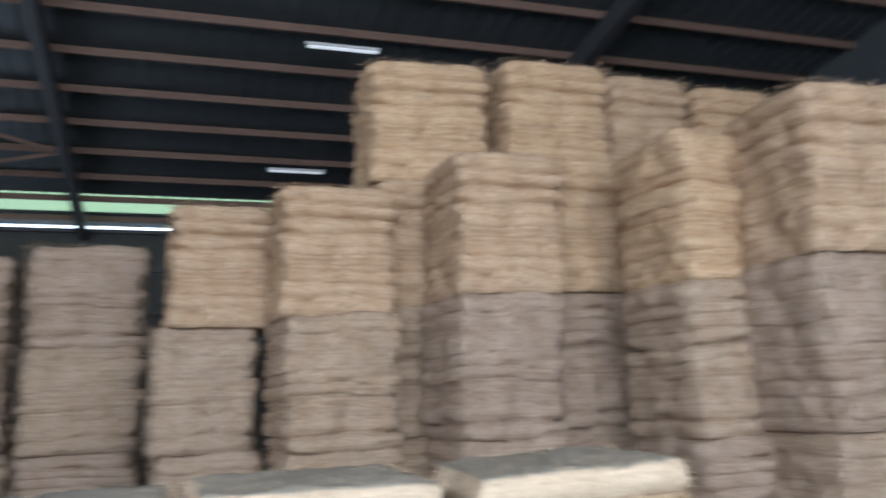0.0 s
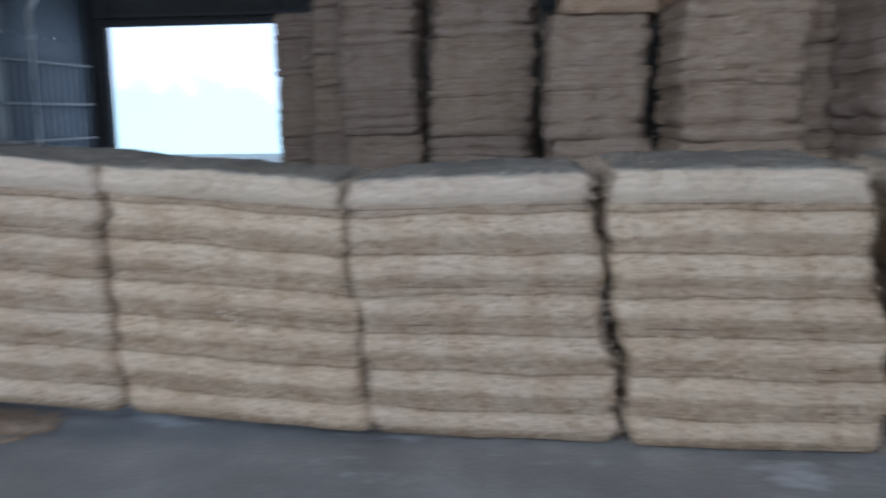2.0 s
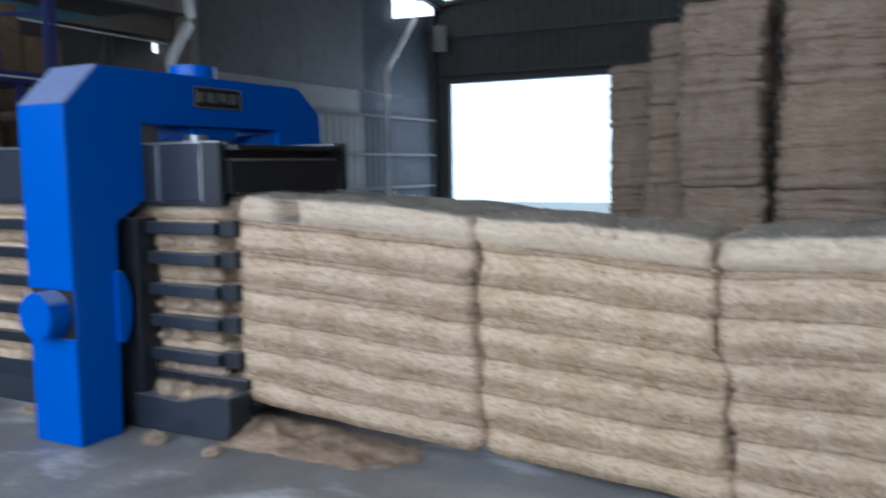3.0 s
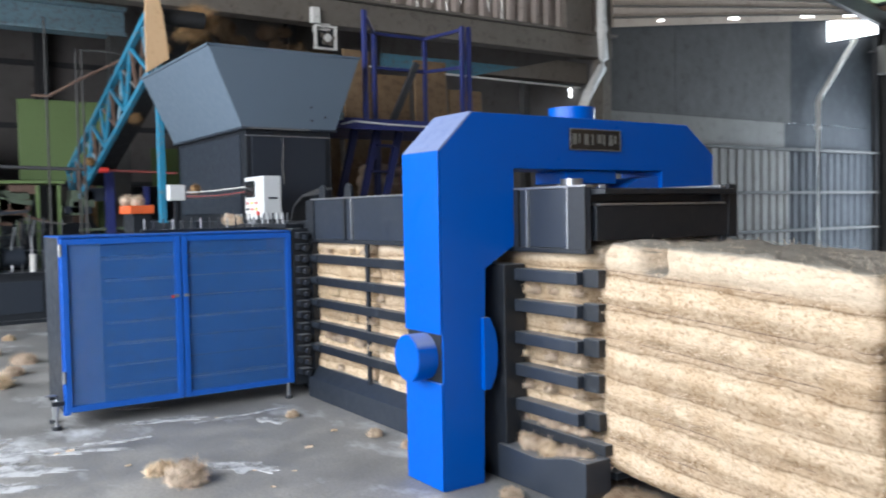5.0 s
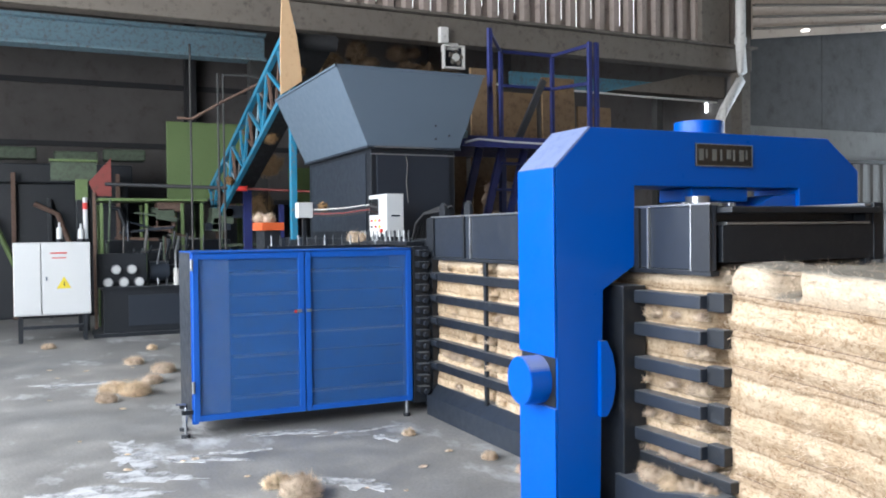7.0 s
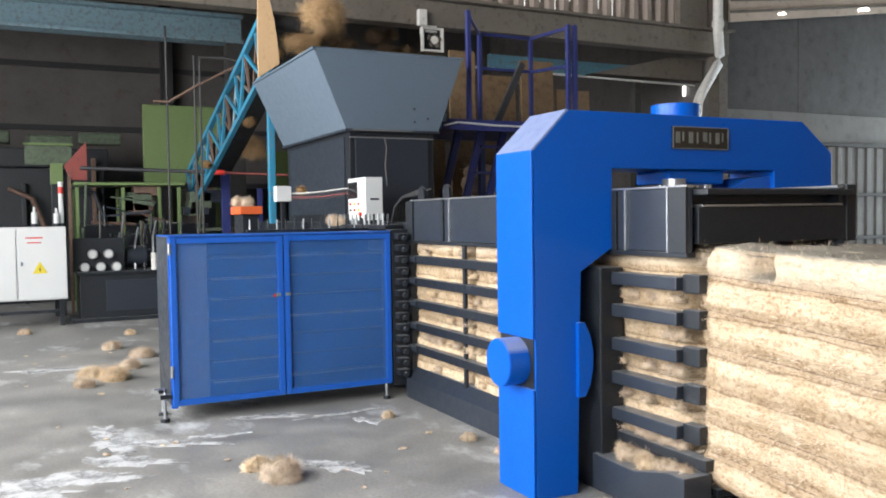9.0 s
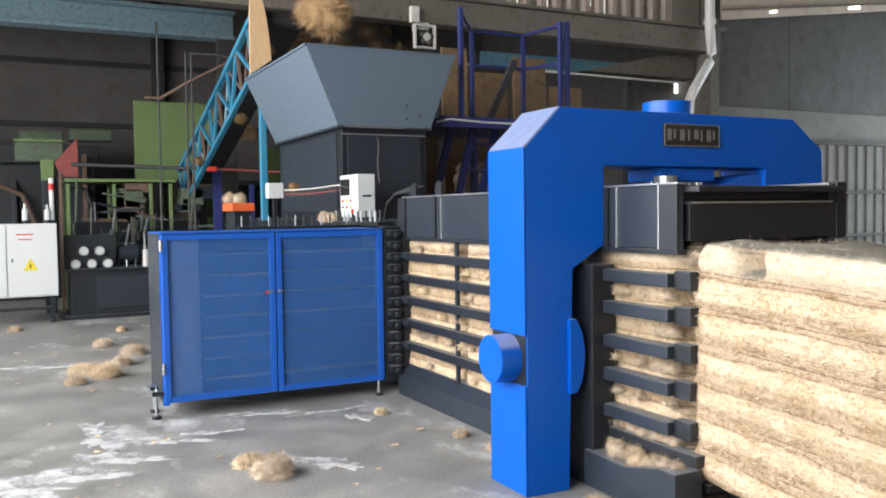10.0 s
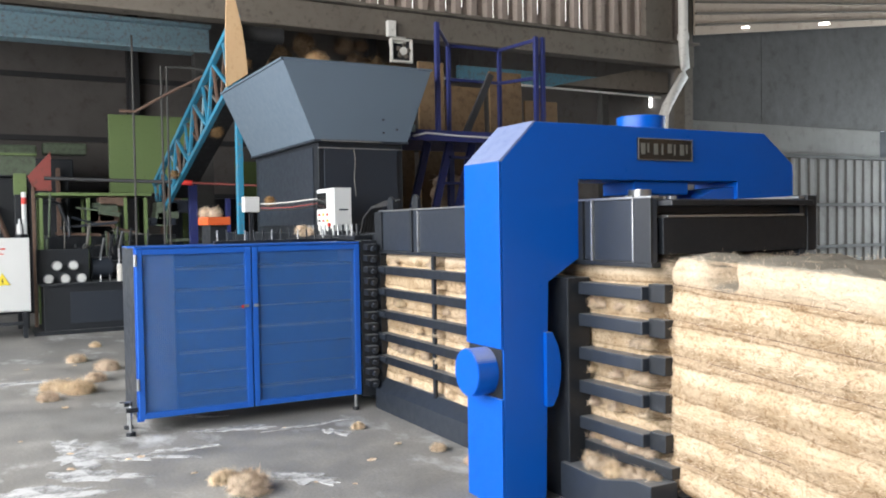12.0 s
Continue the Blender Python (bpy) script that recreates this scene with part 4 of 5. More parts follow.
    hi = [(-6.85, 0.20), (-4.37, 0.20), (-4.37, 1.90), (-6.85, 1.90)]
    for inset in (0.0, 0.02):
        a = [bm.verts.new((x + (inset if x < -5 else -inset), y + (inset if y < 1 else -inset), 2.49)) for x, y in lo]
        b = [bm.verts.new((x + (inset if x < -5 else -inset), y + (inset if y < 1 else -inset), 3.29)) for x, y in hi]
        for i in range(4):
            bm.faces.new((a[i], a[(i + 1) % 4], b[(i + 1) % 4], b[i]))
    hop = part("hopper", bm, GREY, t, "flared grey sheet steel hopper")
    part("hopper_rim", box(-6.86, -4.36, 0.19, 0.215, 3.275, 3.298, 0.002), GREY, hop)
    part("hopper_rim", box(-4.385, -4.36, 0.19, 1.91, 3.275, 3.298, 0.002), GREY, hop)
    part("hopper_flange", box(-6.80, -4.42, 0.545, 1.63, 2.465, 2.492, 0.003), BLACK_SHEET, hop)
    part("flange_dust", box(-4.418, -4.408, 0.62, 1.30, 2.472, 2.486, 0.003), WALL_PALE, hop, "fibre dust on the flange")
    for y, z in ((1.32, 2.72), (1.32, 2.58), (1.48, 2.62)):
        part("bolt_hole", rod((-4.40, y, z), (-4.392, y, z), 0.012, 10), BLACK, hop)
    # wire feeding heads in a column beside the guard
    col = part("tie_column", box(-3.0, -2.86, 0.38, 0.53, 0.10, 1.46, 0.005), BLACK, t)
    for k in range(13):
        z = 0.2 + 0.098 * k
        part("tie_head", box(-2.865, -2.77, 0.40, 0.50, z, z + 0.05, 0.006), BLACK, t)
        part("tie_roller", rod((-2.78, 0.45, z + 0.01), (-2.735, 0.45, z + 0.01), 0.02, 10), BLACK_SHEET, t)
    # rows of valves on the rear deck
    part("valve_tray", box(-4.9, -3.05, 0.40, 0.56, 1.46, 1.50, 0.004), BLACK, t)
    for k in range(16):
        x = -4.85 + 0.115 * k
        part("valve_stud", rod((x, 0.46, 1.50), (x, 0.46, 1.60), 0.012, 8), STEEL_EDGE if k % 3 else BLACK, t)
    for k in range(5):
        part("hose", tube([(-3.25, 0.55 + 0.03 * k, 1.52), (-3.15, 0.54 + 0.03 * k, 1.66 + 0.012 * k), (-2.98, 0.55 + 0.03 * k, 1.745 + 0.012 * k), (-2.75, 0.6 + 0.03 * k, 1.76 + 0.01 * k)], 0.013, 8), RUBBER, t)
    return t


def control_panel():
    t = thing("control_panel", "small white control box with display and coloured buttons", "control panel")
    x = -3.70
    part("box", box(x - 0.48, x, 0.47, 0.65, 1.54, 1.955, 0.01), WHITE, t)
    part("screen_strip", box(x - 0.45, x - 0.21, 0.462, 0.471, 1.755, 1.915, 0.002), GLASS_DARK, t)
    part("button_plate", box(x - 0.44, x - 0.04, 0.464, 0.471, 1.565, 1.735, 0.002), PIPE, t, "pale button plate")
    for k in range(6):
        xx, z = x - 0.38 + 0.11 * (k % 3), 1.70 - 0.06 * (k // 3)
        part("button", rod((xx, 0.464, z), (xx, 0.45, z), 0.012, 12), (BUTTON_RED, YELLOW, BUTTON_RED, BLACK, BUTTON_RED, YELLOW)[k], t)
    part("switch", rod((x - 0.1, 0.464, 1.60), (x - 0.1, 0.44, 1.60), 0.018, 12), BUTTON_RED, t)
    part("label_bar", box(x, x + 0.003, 0.52, 0.61, 1.735, 1.75, 0), GLASS_DARK, t)
    part("foot", box(x - 0.3, x - 0.06, 0.5, 0.62, 1.50, 1.54, 0.003), BLACK, t)
    j = thing("junction_box", "small white junction box with bundled cables", "junction box")
    part("box", box(-4.86, -4.74, -0.11, 0.05, 1.745, 1.905, 0.008), WHITE, j)
    part("stand", box(-4.82, -4.78, -0.05, -0.01, 0, 1.745, 0.003), BLACK, j)
    for k in range(4):
        part("cable", tube([(-4.78, 0.045, 1.77 + 0.02 * k), (-4.6, 0.12, 1.76 + 0.022 * k), (-4.4, 0.28, 1.76 + 0.026 * k), (-4.15, 0.52, 1.80 + 0.024 * k)], 0.006, 6), RED if k == 1 else (PIPE if k == 3 else RUBBER), j)


def guard():
    t = thing("mesh_guard", "blue wire mesh guard cabinet with double doors on the baler's side", "machine guard")
    x, y0, y1, z0, z1 = -2.87, -1.48, 0.365, 0.125, 1.43
    w = 0.045

    def leaf(ya, yb, latch):
        d = part("door", box(x - 0.03, x + 0.012, ya, ya + w, z0, z1, 0.004), BLUE_DARK, t, "blue framed wire mesh door")
        part("stile", box(x - 0.03, x + 0.012, yb - w, yb, z0, z1, 0.004), BLUE_DARK, d)
        part("rail", box(x - 0.028, x + 0.010, ya + w, yb - w, z0, z0 + w, 0.004), BLUE_DARK, d)
        part("rail", box(x - 0.028, x + 0.010, ya + w, yb - w, z1 - w, z1, 0.004), BLUE_DARK, d)
        bm = bmesh.new()
        y = ya + w
        while y < yb - w:
            box(x - 0.012, x - 0.009, y, y + 0.0058, z0 + w, z1 - w, 0, bm)
            y += 0.0145
        z = z0 + w
        while z < z1 - w:
            box(x - 0.009, x - 0.006, ya + w, yb - w, z, z + 0.0058, 0, bm)
            z += 0.0145
        part("mesh", bm, MESH, d, "fine blue wire mesh")
        part("latch", box(x + 0.012, x + 0.022, latch - 0.02, latch + 0.02, 0.94, 0.965, 0.003), STEEL_EDGE, d)
    leaf(y0 + 0.01, -0.585, -0.63)
    leaf(-0.575, y1, -0.55)
    part("latch_tag", box(x + 0.012, x + 0.024, -0.67, -0.65, 0.935, 0.96, 0.003), BUTTON_RED, t, "red latch")
    part("post", box(x - 0.07, x - 0.03, y0, y0 + 0.05, 0.10, z1 + 0.01, 0.004), BLUE_DARK, t)
    part("side_panel", box(x - 0.62, x - 0.035, y0 - 0.004, y0 + 0.012, 0.14, 1.44, 0.004), BLACK_SHEET, t, "dark end panel")
    part("back_panel", box(x - 0.64, x - 0.62, y0, y1, 0.14, 1.44, 0.004), BLACK_SHEET, t)
    part("top_panel", box(x - 0.64, x + 0.01, y0, y1, 1.436, 1.448, 0.003), BLUE_DARK, t)
    part("bottom_panel", box(x - 0.64, x - 0.035, y0, y1, 0.125, 0.137, 0.003), BLACK, t)
    for k in range(7):
        z = 0.27 + 0.165 * k
        part("feed_tray", box(x - 0.5, x - 0.14, y0 + 0.32, y1 - 0.03, z, z + 0.012, 0.002), STEEL_EDGE if k % 2 else PIPE, t, "pale wire feed tray")
        part("tray_lip", box(x - 0.040, x - 0.028, y0 + 0.32, (-0.62 if k % 3 else y1 - 0.06), z - 0.006, z + 0.014, 0.002), WHITE, t, "pale edge of a feed tray")
        part("tray_front", box(x - 0.145, x - 0.13, y0 + 0.32, y1 - 0.03, z - 0.155, z - 0.006, 0.002), MESH, t)
    part("inner_post", box(x - 0.055, x - 0.035, y0 + 0.06, y0 + 0.30, 0.17, 1.40, 0.003), PIPE, t, "pale blue inner plate")
    for z in (0.35, 1.3):
        part("hinge", rod((x + 0.012, y0 + 0.004, z), (x + 0.012, y0 + 0.004, z + 0.09), 0.012, 10), STEEL_EDGE, t)
    for yy, xx in ((y0 - 0.05, x - 0.05), (y0 - 0.03, x - 0.30)):
        part("jack_leg", rod((xx, yy, 0.03), (xx, yy, 0.22), 0.012, 10), STEEL_EDGE, t, "bright steel jack leg")
        part("jack_foot", rod((xx, yy, 0.0), (xx, yy, 0.03), 0.035, 14), BLACK, t)
        part("jack_arm", box(xx - 0.02, xx + 0.02, yy - 0.03, y0 + 0.02, 0.18, 0.215, 0.003), BLACK, t)
    part("jack_handle", tube([(x - 0.05, y0 - 0.05, 0.22), (x - 0.05, y0 - 0.05, 0.26), (x - 0.02, y0 - 0.13, 0.27)], 0.008, 6), STEEL_EDGE, t)
    part("guide_rail", box(x - 0.56, x - 0.50, -0.75, 0.36, 1.448, 1.475, 0.003), BLACK, t)
    for k in range(14):
        y = -0.72 + 0.08 * k
        part("wire_guide", rod((x - 0.53, y, 1.475), (x - 0.53, y, 1.565), 0.007, 8), BLACK if k % 3 else STEEL_EDGE, t)
    for yy in (0.30,):
        part("jack_leg", rod((x + 0.03, yy, 0.03), (x + 0.03, yy, 0.13), 0.012, 10), STEEL_EDGE, t)
        part("jack_foot", rod((x + 0.03, yy, 0.0), (x + 0.03, yy, 0.03), 0.03, 14), BLACK, t)


def platform():
    t = thing("access_platform", "navy steel access platform with railings and a steep ladder", "platform")
    z = 2.66
    part("deck", box(-6.4, -4.66, 1.72, 3.95, z - 0.06, z, 0.006), NAVY, t)
    part("fascia", box(-4.66, -4.62, 1.74, 3.95, z - 0.12, z + 0.005, 0.004), NAVY, t)
    part("deck_edge", tube([(-4.608, 1.78, z - 0.075), (-4.606, 1.95, z - 0.035), (-4.606, 2.4, z - 0.055), (-4.606, 3.9, z - 0.075)], 0.012, 8), WHITE, t, "scuffed white deck edge")
    part("corner_plate", box(-4.70, -4.60, 1.69, 1.81, z - 0.03, z + 0.055, 0.006), TEAL_PIPE, t, "pale worn corner plate")
    for x, y, h in ((-4.66, 2.13, 1.24), (-6.2, 3.13, 1.38), (-6.2, 3.95, 1.38), (-4.66, 3.50, 1.20), (-4.66, 3.60, 1.20)):
        part("post", box(x - 0.025, x + 0.025, y - 0.025, y + 0.025, z, z + h, 0.004), NAVY, t)
    for zz in (0.62, 1.08):
        part("rail", bar((-6.2, 3.13, z + zz + 0.28), (-6.2, 3.95, z + zz + 0.28), 0.04), NAVY, t)
        part("rail", bar((-6.2, 3.95, z + zz + 0.28), (-4.66, 3.5, z + zz + 0.08), 0.04), NAVY, t)
    part("rail", bar((-6.2, 3.13, z + 1.36), (-4.66, 2.13, z + 1.20), 0.035), NAVY, t)
    # steep ladder that leans sideways below the deck and goes on above it
    for y0, y1 in ((1.72, 2.27), (2.02, 2.58), (2.33, 2.90)):
        part("stringer", bar((-5.2, y1, z - 0.07), (-5.2, y0 - 0.12, 0.02), 0.05, 0.09), NAVY, t)
    for k in range(8):
        f = (k + 0.6) / 8
        yc = 2.58 + (1.90 - 2.58) * f
        part("step", box(-5.28, -5.12, yc + 0.02, yc + 0.30, z - 0.07 - 2.56 * f, z - 0.045 - 2.56 * f, 0.003), NAVY, t)
    part("stringer", bar((-5.9, 3.15, z), (-5.9, 3.62, z + 0.95), 0.05, 0.09), RAFTER, t, "dark leaning ladder rail")
    for x, y in ((-6.3, 1.8), (-6.3, 3.2), (-4.75, 3.2)):
        part("leg", box(x - 0.04, x + 0.04, y - 0.04, y + 0.04, 0, z - 0.06, 0.004), NAVY, t)


def bay_clutter():
    """Brown boards behind the platform, and sheets propped against the sooty bay wall."""
    for y0, y1, top, lean in ((2.62, 3.02, 3.75, 2.0), (3.10, 3.52, 3.95, 1.2), (3.58, 4.25, 3.65, 2.6), (4.32, 4.9, 3.9, 1.6), (4.98, 5.6, 3.5, 2.2)):
        o = solid("leaning_board", box(-0.025, 0.025, 0, y1 - y0, 0, top, 0.006), BOARD, "damp brown board leaning behind the access platform", "board", "leaning boards")
        o.matrix_basis = pose(-6.98, y0, 0.004, 0, -lean, 0)
    rnd = random.Random(21)
    for k in range(9):
        w, h = rnd.uniform(0.5, 1.6), rnd.uniform(0.9, 3.4)
        y = -7.6 + 1.75 * k + rnd.uniform(-0.3, 0.3)
        o = solid("propped_sheet", box(-0.012, 0.012, 0, w, 0, h, 0.004), (RUST, GREEN, BAY_WALL, BOARD, RAFTER)[k % 5], "grimy metal sheet propped against the bay wall", "metal sheet", "propped sheets")
        o.matrix_basis = pose(-16.1 + 0.05 * (k % 2), y, 0.004, 0, -rnd.uniform(5, 9), rnd.uniform(-4, 4))


def conveyor():
    t = thing("inclined_conveyor", "teal lattice conveyor climbing to the hopper", "conveyor")
    a, b = Vector((-11.6, -0.32, 1.72)), Vector((-7.15, 0, 3.74))
    d = b - a
    up = Vector((-d.z, 0, d.x)).normalized() * 0.80
    for y in (0.55,):
        part("chord", bar(a + Vector((0, y, 0)), b + Vector((0, y, 0)), 0.07), TEAL, t)
        part("chord", bar(a + Vector((0, y, 0)) + up * 0.92, b + Vector((0, y, 0)) + up * 0.92, 0.08), TEAL, t)
        for k in range(9):
            p, q = a + d * (k / 9), a + d * ((k + 1) / 9)
            s, e = (p, q + up * 0.92) if k % 2 == 0 else (p + up * 0.92, q)
            part("lattice", bar(s + Vector((0, y, 0)), e + Vector((0, y, 0)), 0.045), TEAL, t)
            s2, e2 = (p + up * 0.92, q) if k % 2 == 0 else (p, q + up * 0.92)
            part("cross_lattice", bar(s2 + Vector((0, y + 0.03, 0)), e2 + Vector((0, y + 0.03, 0)), 0.028), (WALL_PALE, RUST, TEAL_PIPE)[k % 3], t)
            part("strut", bar(p + Vector((0, y, 0)), p + up * 0.92 + Vector((0, y, 0)), 0.04), RUST if k % 2 else TEAL, t, "rusty strut" if k % 2 else "")
    part("belt", bar(a + Vector((0, 0.87, 0)) + up * 0.60, b + Vector((0, 0.87, 0)) + up * 0.60, 0.56, 0.03), RUBBER, t, "black rubber belt")
    part("head_drum", rod(b + Vector((0, 0.58, 0)) + up * 0.62, b + Vector((0, 1.17, 0)) + up * 0.62, 0.11, 24), RUBBER, t)
    part("leg", box(-7.30, -7.20, 0.48, 0.56, 1.5, 4.4, 0.006), TEAL, t)
    part("leg", box(-11.0, -10.9, 0.62, 0.76, 0, 2.35, 0.006), NAVY, t, "dark blue leg")
    part("leg", box(-11.0, -10.9, 1.25, 1.33, 0, 2.1, 0.006), NAVY, t, "dark blue leg")
    p = thing("plywood_board", "tall pale plywood board fixed at the conveyor head", "board")
    part("board", prism([(0.325, 3.40), (0.615, 3.60), (0.59, 3.9), (0.55, 4.2), (0.47, 4.55), (0.42, 4.8), (0.36, 4.78), (0.33, 4.1)], "x", -7.115, -7.08, 0.004), PLY, p)
    part("bracket", box(-7.21, -7.115, 0.42, 0.50, 3.9, 4.0, 0.003), TEAL, p)


def side_plant():
    """The older machines in the dark bay."""
    c = thing("electrical_cabinet", "white electrical cabinet with a yellow warning triangle on black legs", "cabinet")
    x, ya, yb = -10.0, -2.95, -1.90
    part("body", box(x - 0.4, x, ya, yb, 0.40, 1.49, 0.01), WHITE, c)
    for a, b in ((ya, -2.58), (-2.57, yb)):
        d = part("door", box(x, x + 0.02, a + 0.01, b - 0.005, 0.42, 1.47, 0.005), WHITE, c)
        if a > ya:
            part("handle", box(x + 0.02, x + 0.035, a + 0.05, a + 0.075, 0.92, 0.98, 0.003), GREY, d)
    part("warning_sign", prism([(-2.37, 0.80), (-2.17, 0.80), (-2.27, 0.98)], "x", x + 0.022, x + 0.028), YELLOW, c, "yellow warning triangle")
    part("warning_bolt", prism([(-2.272, 0.82), (-2.255, 0.86), (-2.264, 0.86), (-2.262, 0.91), (-2.285, 0.855), (-2.273, 0.855)], "x", x + 0.029, x + 0.031), BLACK, c)
    part("label_bar", box(x + 0.021, x + 0.023, -2.45, -2.22, 1.32, 1.34, 0), BUTTON_RED, c)
    part("label_bar", box(x + 0.021, x + 0.023, -2.43, -2.24, 1.25, 1.265, 0), BUTTON_RED, c)
    for y in (ya + 0.08, yb - 0.08):
        for xx in (x - 0.33, x - 0.06):
            part("leg", box(xx - 0.03, xx + 0.03, y - 0.03, y + 0.03, 0, 0.40, 0.003), BLACK, c)
    part("stretcher", box(x - 0.06, x - 0.01, ya + 0.1, yb - 0.1, 0.20, 0.25, 0.003), BLACK, c)
    for y, h in ((-2.32, 0.22), (-2.02, 0.2)):
        b = thing("lamp_bottle", "small white bottle shaped lamp on the cabinet", "beacon", (x - 0.15, y, 1.49), "beacons")
        part("base", rod((0, 0, 0), (0, 0, 0.05), 0.045, 14), BLACK, b)
        part("body", rod((0, 0, 0.05), (0, 0, h), 0.04, 16), WHITE, b)
        part("neck", rod((0, 0, h), (0, 0, h + 0.08), 0.02, 12, r2=0.014), WHITE, b)
    b = thing("signal_tower", "slim red and white signal tower lamp on the cabinet", "signal lamp", (x - 0.2, -1.95, 1.49))
    part("base", rod((0, 0, 0), (0, 0, 0.05), 0.05, 14), BLACK, b)
    part("body", rod((0, 0, 0.05), (0, 0, 0.50), 0.035, 16), WHITE, b)
    part("red_lens", rod((0, 0, 0.50), (0, 0, 0.60), 0.038, 16), BUTTON_RED, b, "red lens")
    part("white_lens", rod((0, 0, 0.60), (0, 0, 0.68), 0.036, 16), WHITE, b)
    h = thing("hydraulic_power_unit", "black hydraulic tank with pressure gauges and pipework", "hydraulic unit")
    part("tank", box(-10.9, -10.2, -1.72, -0.35, 0.06, 0.74, 0.01), BLACK, h)
    part("tank_lid", box(-10.95, -10.15, -1.76, -0.30, 0.74, 0.78, 0.005), BLACK, h)
    part("skid", box(-10.9, -10.15, -1.86, -0.3, 0.0, 0.06, 0.004), BLACK, h)
    part("panel_outline", box(-10.19, -10.18, -1.35, -0.5, 0.16, 0.64, 0.003), BLACK_SHEET, h)
    for y, z in ((-1.52, 1.05), (-1.29, 1.05), (-1.64, 0.85), (-1.41, 0.85), (-1.18, 0.85)):
        g = part("gauge", rod((-10.3, y, z), (-10.22, y, z), 0.075, 24), STEEL_EDGE, h, "round steel pressure gauge")
        part("dial", rod((-10.22, y, z), (-10.215, y, z), 0.058, 24), WHITE, g)
    part("gauge_board", box(-10.36, -10.31, -1.8, -1.06, 0.78, 1.30, 0.004), BLACK, h)
    part("motor", rod((-10.55, -1.0, 1.0), (-10.55, -0.7, 1.0), 0.16, 24), BLACK_SHEET, h)
    part("pump", rod((-10.55, -0.7, 1.0), (-10.55, -0.5, 1.0), 0.1, 20), BLACK, h)
    part("filter", rod((-10.2, -0.62, 0.78), (-10.2, -0.62, 1.05), 0.045, 16), PIPE, h, "pale filter bottle")
    for k in range(7):
        y = -1.3 + 0.14 * k
        part("pipe", tube([(-10.45, y, 0.78), (-10.45, y, 1.15 + 0.07 * (k % 3)), (-10.6, y + 0.08, 1.3 + 0.05 * k), (-10.9, y + 0.1, 1.35)], 0.018, 8), STEEL_EDGE if k % 2 else BLACK, h)
    part("valve_block", box(-10.6, -10.35, -0.45, -0.2, 0.78, 1.1, 0.008), BLACK_SHEET, h)
    g = thing("green_press", "old green steel press with a tall flat panel", "press")
    part("panel", box(-12.2, -12.1, -0.50, 0.95, 2.25, 3.64, 0.008), GREEN, g)
    part("table", box(-12.0, -11.0, -1.72, 0.02, 2.15, 2.2, 0.006), GREEN, g)
    for y in (-1.7, -1.0, -0.42, -0.1):
        part("leg", box(-11.1, -11.02, y, y + 0.05, 0, 2.12, 0.005), GREEN, g)
        part("leg", box(-11.98, -11.9, y, y + 0.05, 0, 2.12, 0.005), GREEN, g)
    part("press_body", box(-12.3, -11.5, -1.6, 0.5, 0, 1.5, 0.02), BLACK, g)
    part("panel_leg", box(-12.2, -12.1, -0.45, -0.35, 0, 2.25, 0.005), GREEN, g)
    part("panel_leg", box(-12.2, -12.1, 0.75, 0.85, 0, 2.25, 0.005), GREEN, g)
    rnd = random.Random(8)
    tones = (GREEN_DULL, RAFTER, BLACK_SHEET, GREEN_DULL, RUST, WALL_PALE)
    for k in range(16):
        y, z = rnd.uniform(-1.6, 0.3), rnd.uniform(0.8, 2.0)
        part("rail", bar((-10.95, y, z), (-10.95 + rnd.uniform(-0.1, 0.1), y + rnd.uniform(0.25, 0.9), z + rnd.uniform(-0.12, 0.12)), rnd.uniform(0.02, 0.06)), tones[k % 6], g)
    for k in range(14):
        y, z = rnd.uniform(-1.65, 0.4), rnd.uniform(0.9, 1.5)
        part("rod", rod((-10.85, y, z), (-10.85, y + rnd.uniform(-0.06, 0.06), z + rnd.uniform(0.3, 0.7)), rnd.uniform(0.008, 0.025), 8), tones[(k * 5) % 6], g)
    for k in range(9):
        y, z = rnd.uniform(-1.5, 0.4), rnd.uniform(1.5, 2.0)
        part("cover", box(-11.5, -11.1, y, y + rnd.uniform(0.15, 0.5), z, z + rnd.uniform(0.1, 0.3), 0.02), tones[(k * 2) % 6], g)
    f = thing("feed_funnel", "green and red sheet metal feed funnel", "funnel")
    part("back", box(-11.8, -11.76, -2.42, -1.7, 2.52, 2.86, 0.004), GREEN_DULL, f)
    part("rim", box(-11.76, -11.7, -2.44, -1.68, 2.84, 2.88, 0.004), GREEN, f)
    part("red_cheek", prism([(-1.85, 2.47), (-1.75, 2.24), (-1.5, 2.24), (-1.5, 2.88)], "x", -11.3, -11.26, 0.003), RED, f)
    part("spout", box(-11.6, -11.35, -2.05, -1.86, 2.18, 2.52, 0.006), GREEN, f)
    part("stand", box(-11.6, -11.35, -2.04, -1.87, 0, 2.18, 0.006), BLACK, f)
    part("red_post", box(-11.28, -11.22, -1.80, -1.75, 0, 2.3, 0.004), RUST, f)
    part("shaft", rod((-11.24, -1.6, 2.44), (-10.6, 0.42, 2.36), 0.03, 12), RAFTER, f, "dark drive shaft")
    part("shaft", rod((-10.62, 0.36, 2.36), (-10.52, 0.60, 2.35), 0.045, 12), BUTTON_RED, f, "red shaft coupling")
    part("shaft_end", rod((-10.52, 0.60, 2.35), (-10.2, 1.6, 2.30), 0.02, 10), RED, f)
    m = thing("dark_machine", "sooty dark machine frame at the back of the bay", "machine")
    part("frame", box(-15.4, -14.2, -6.5, -1.0, 0, 2.6, 0.03), BLACK, m)
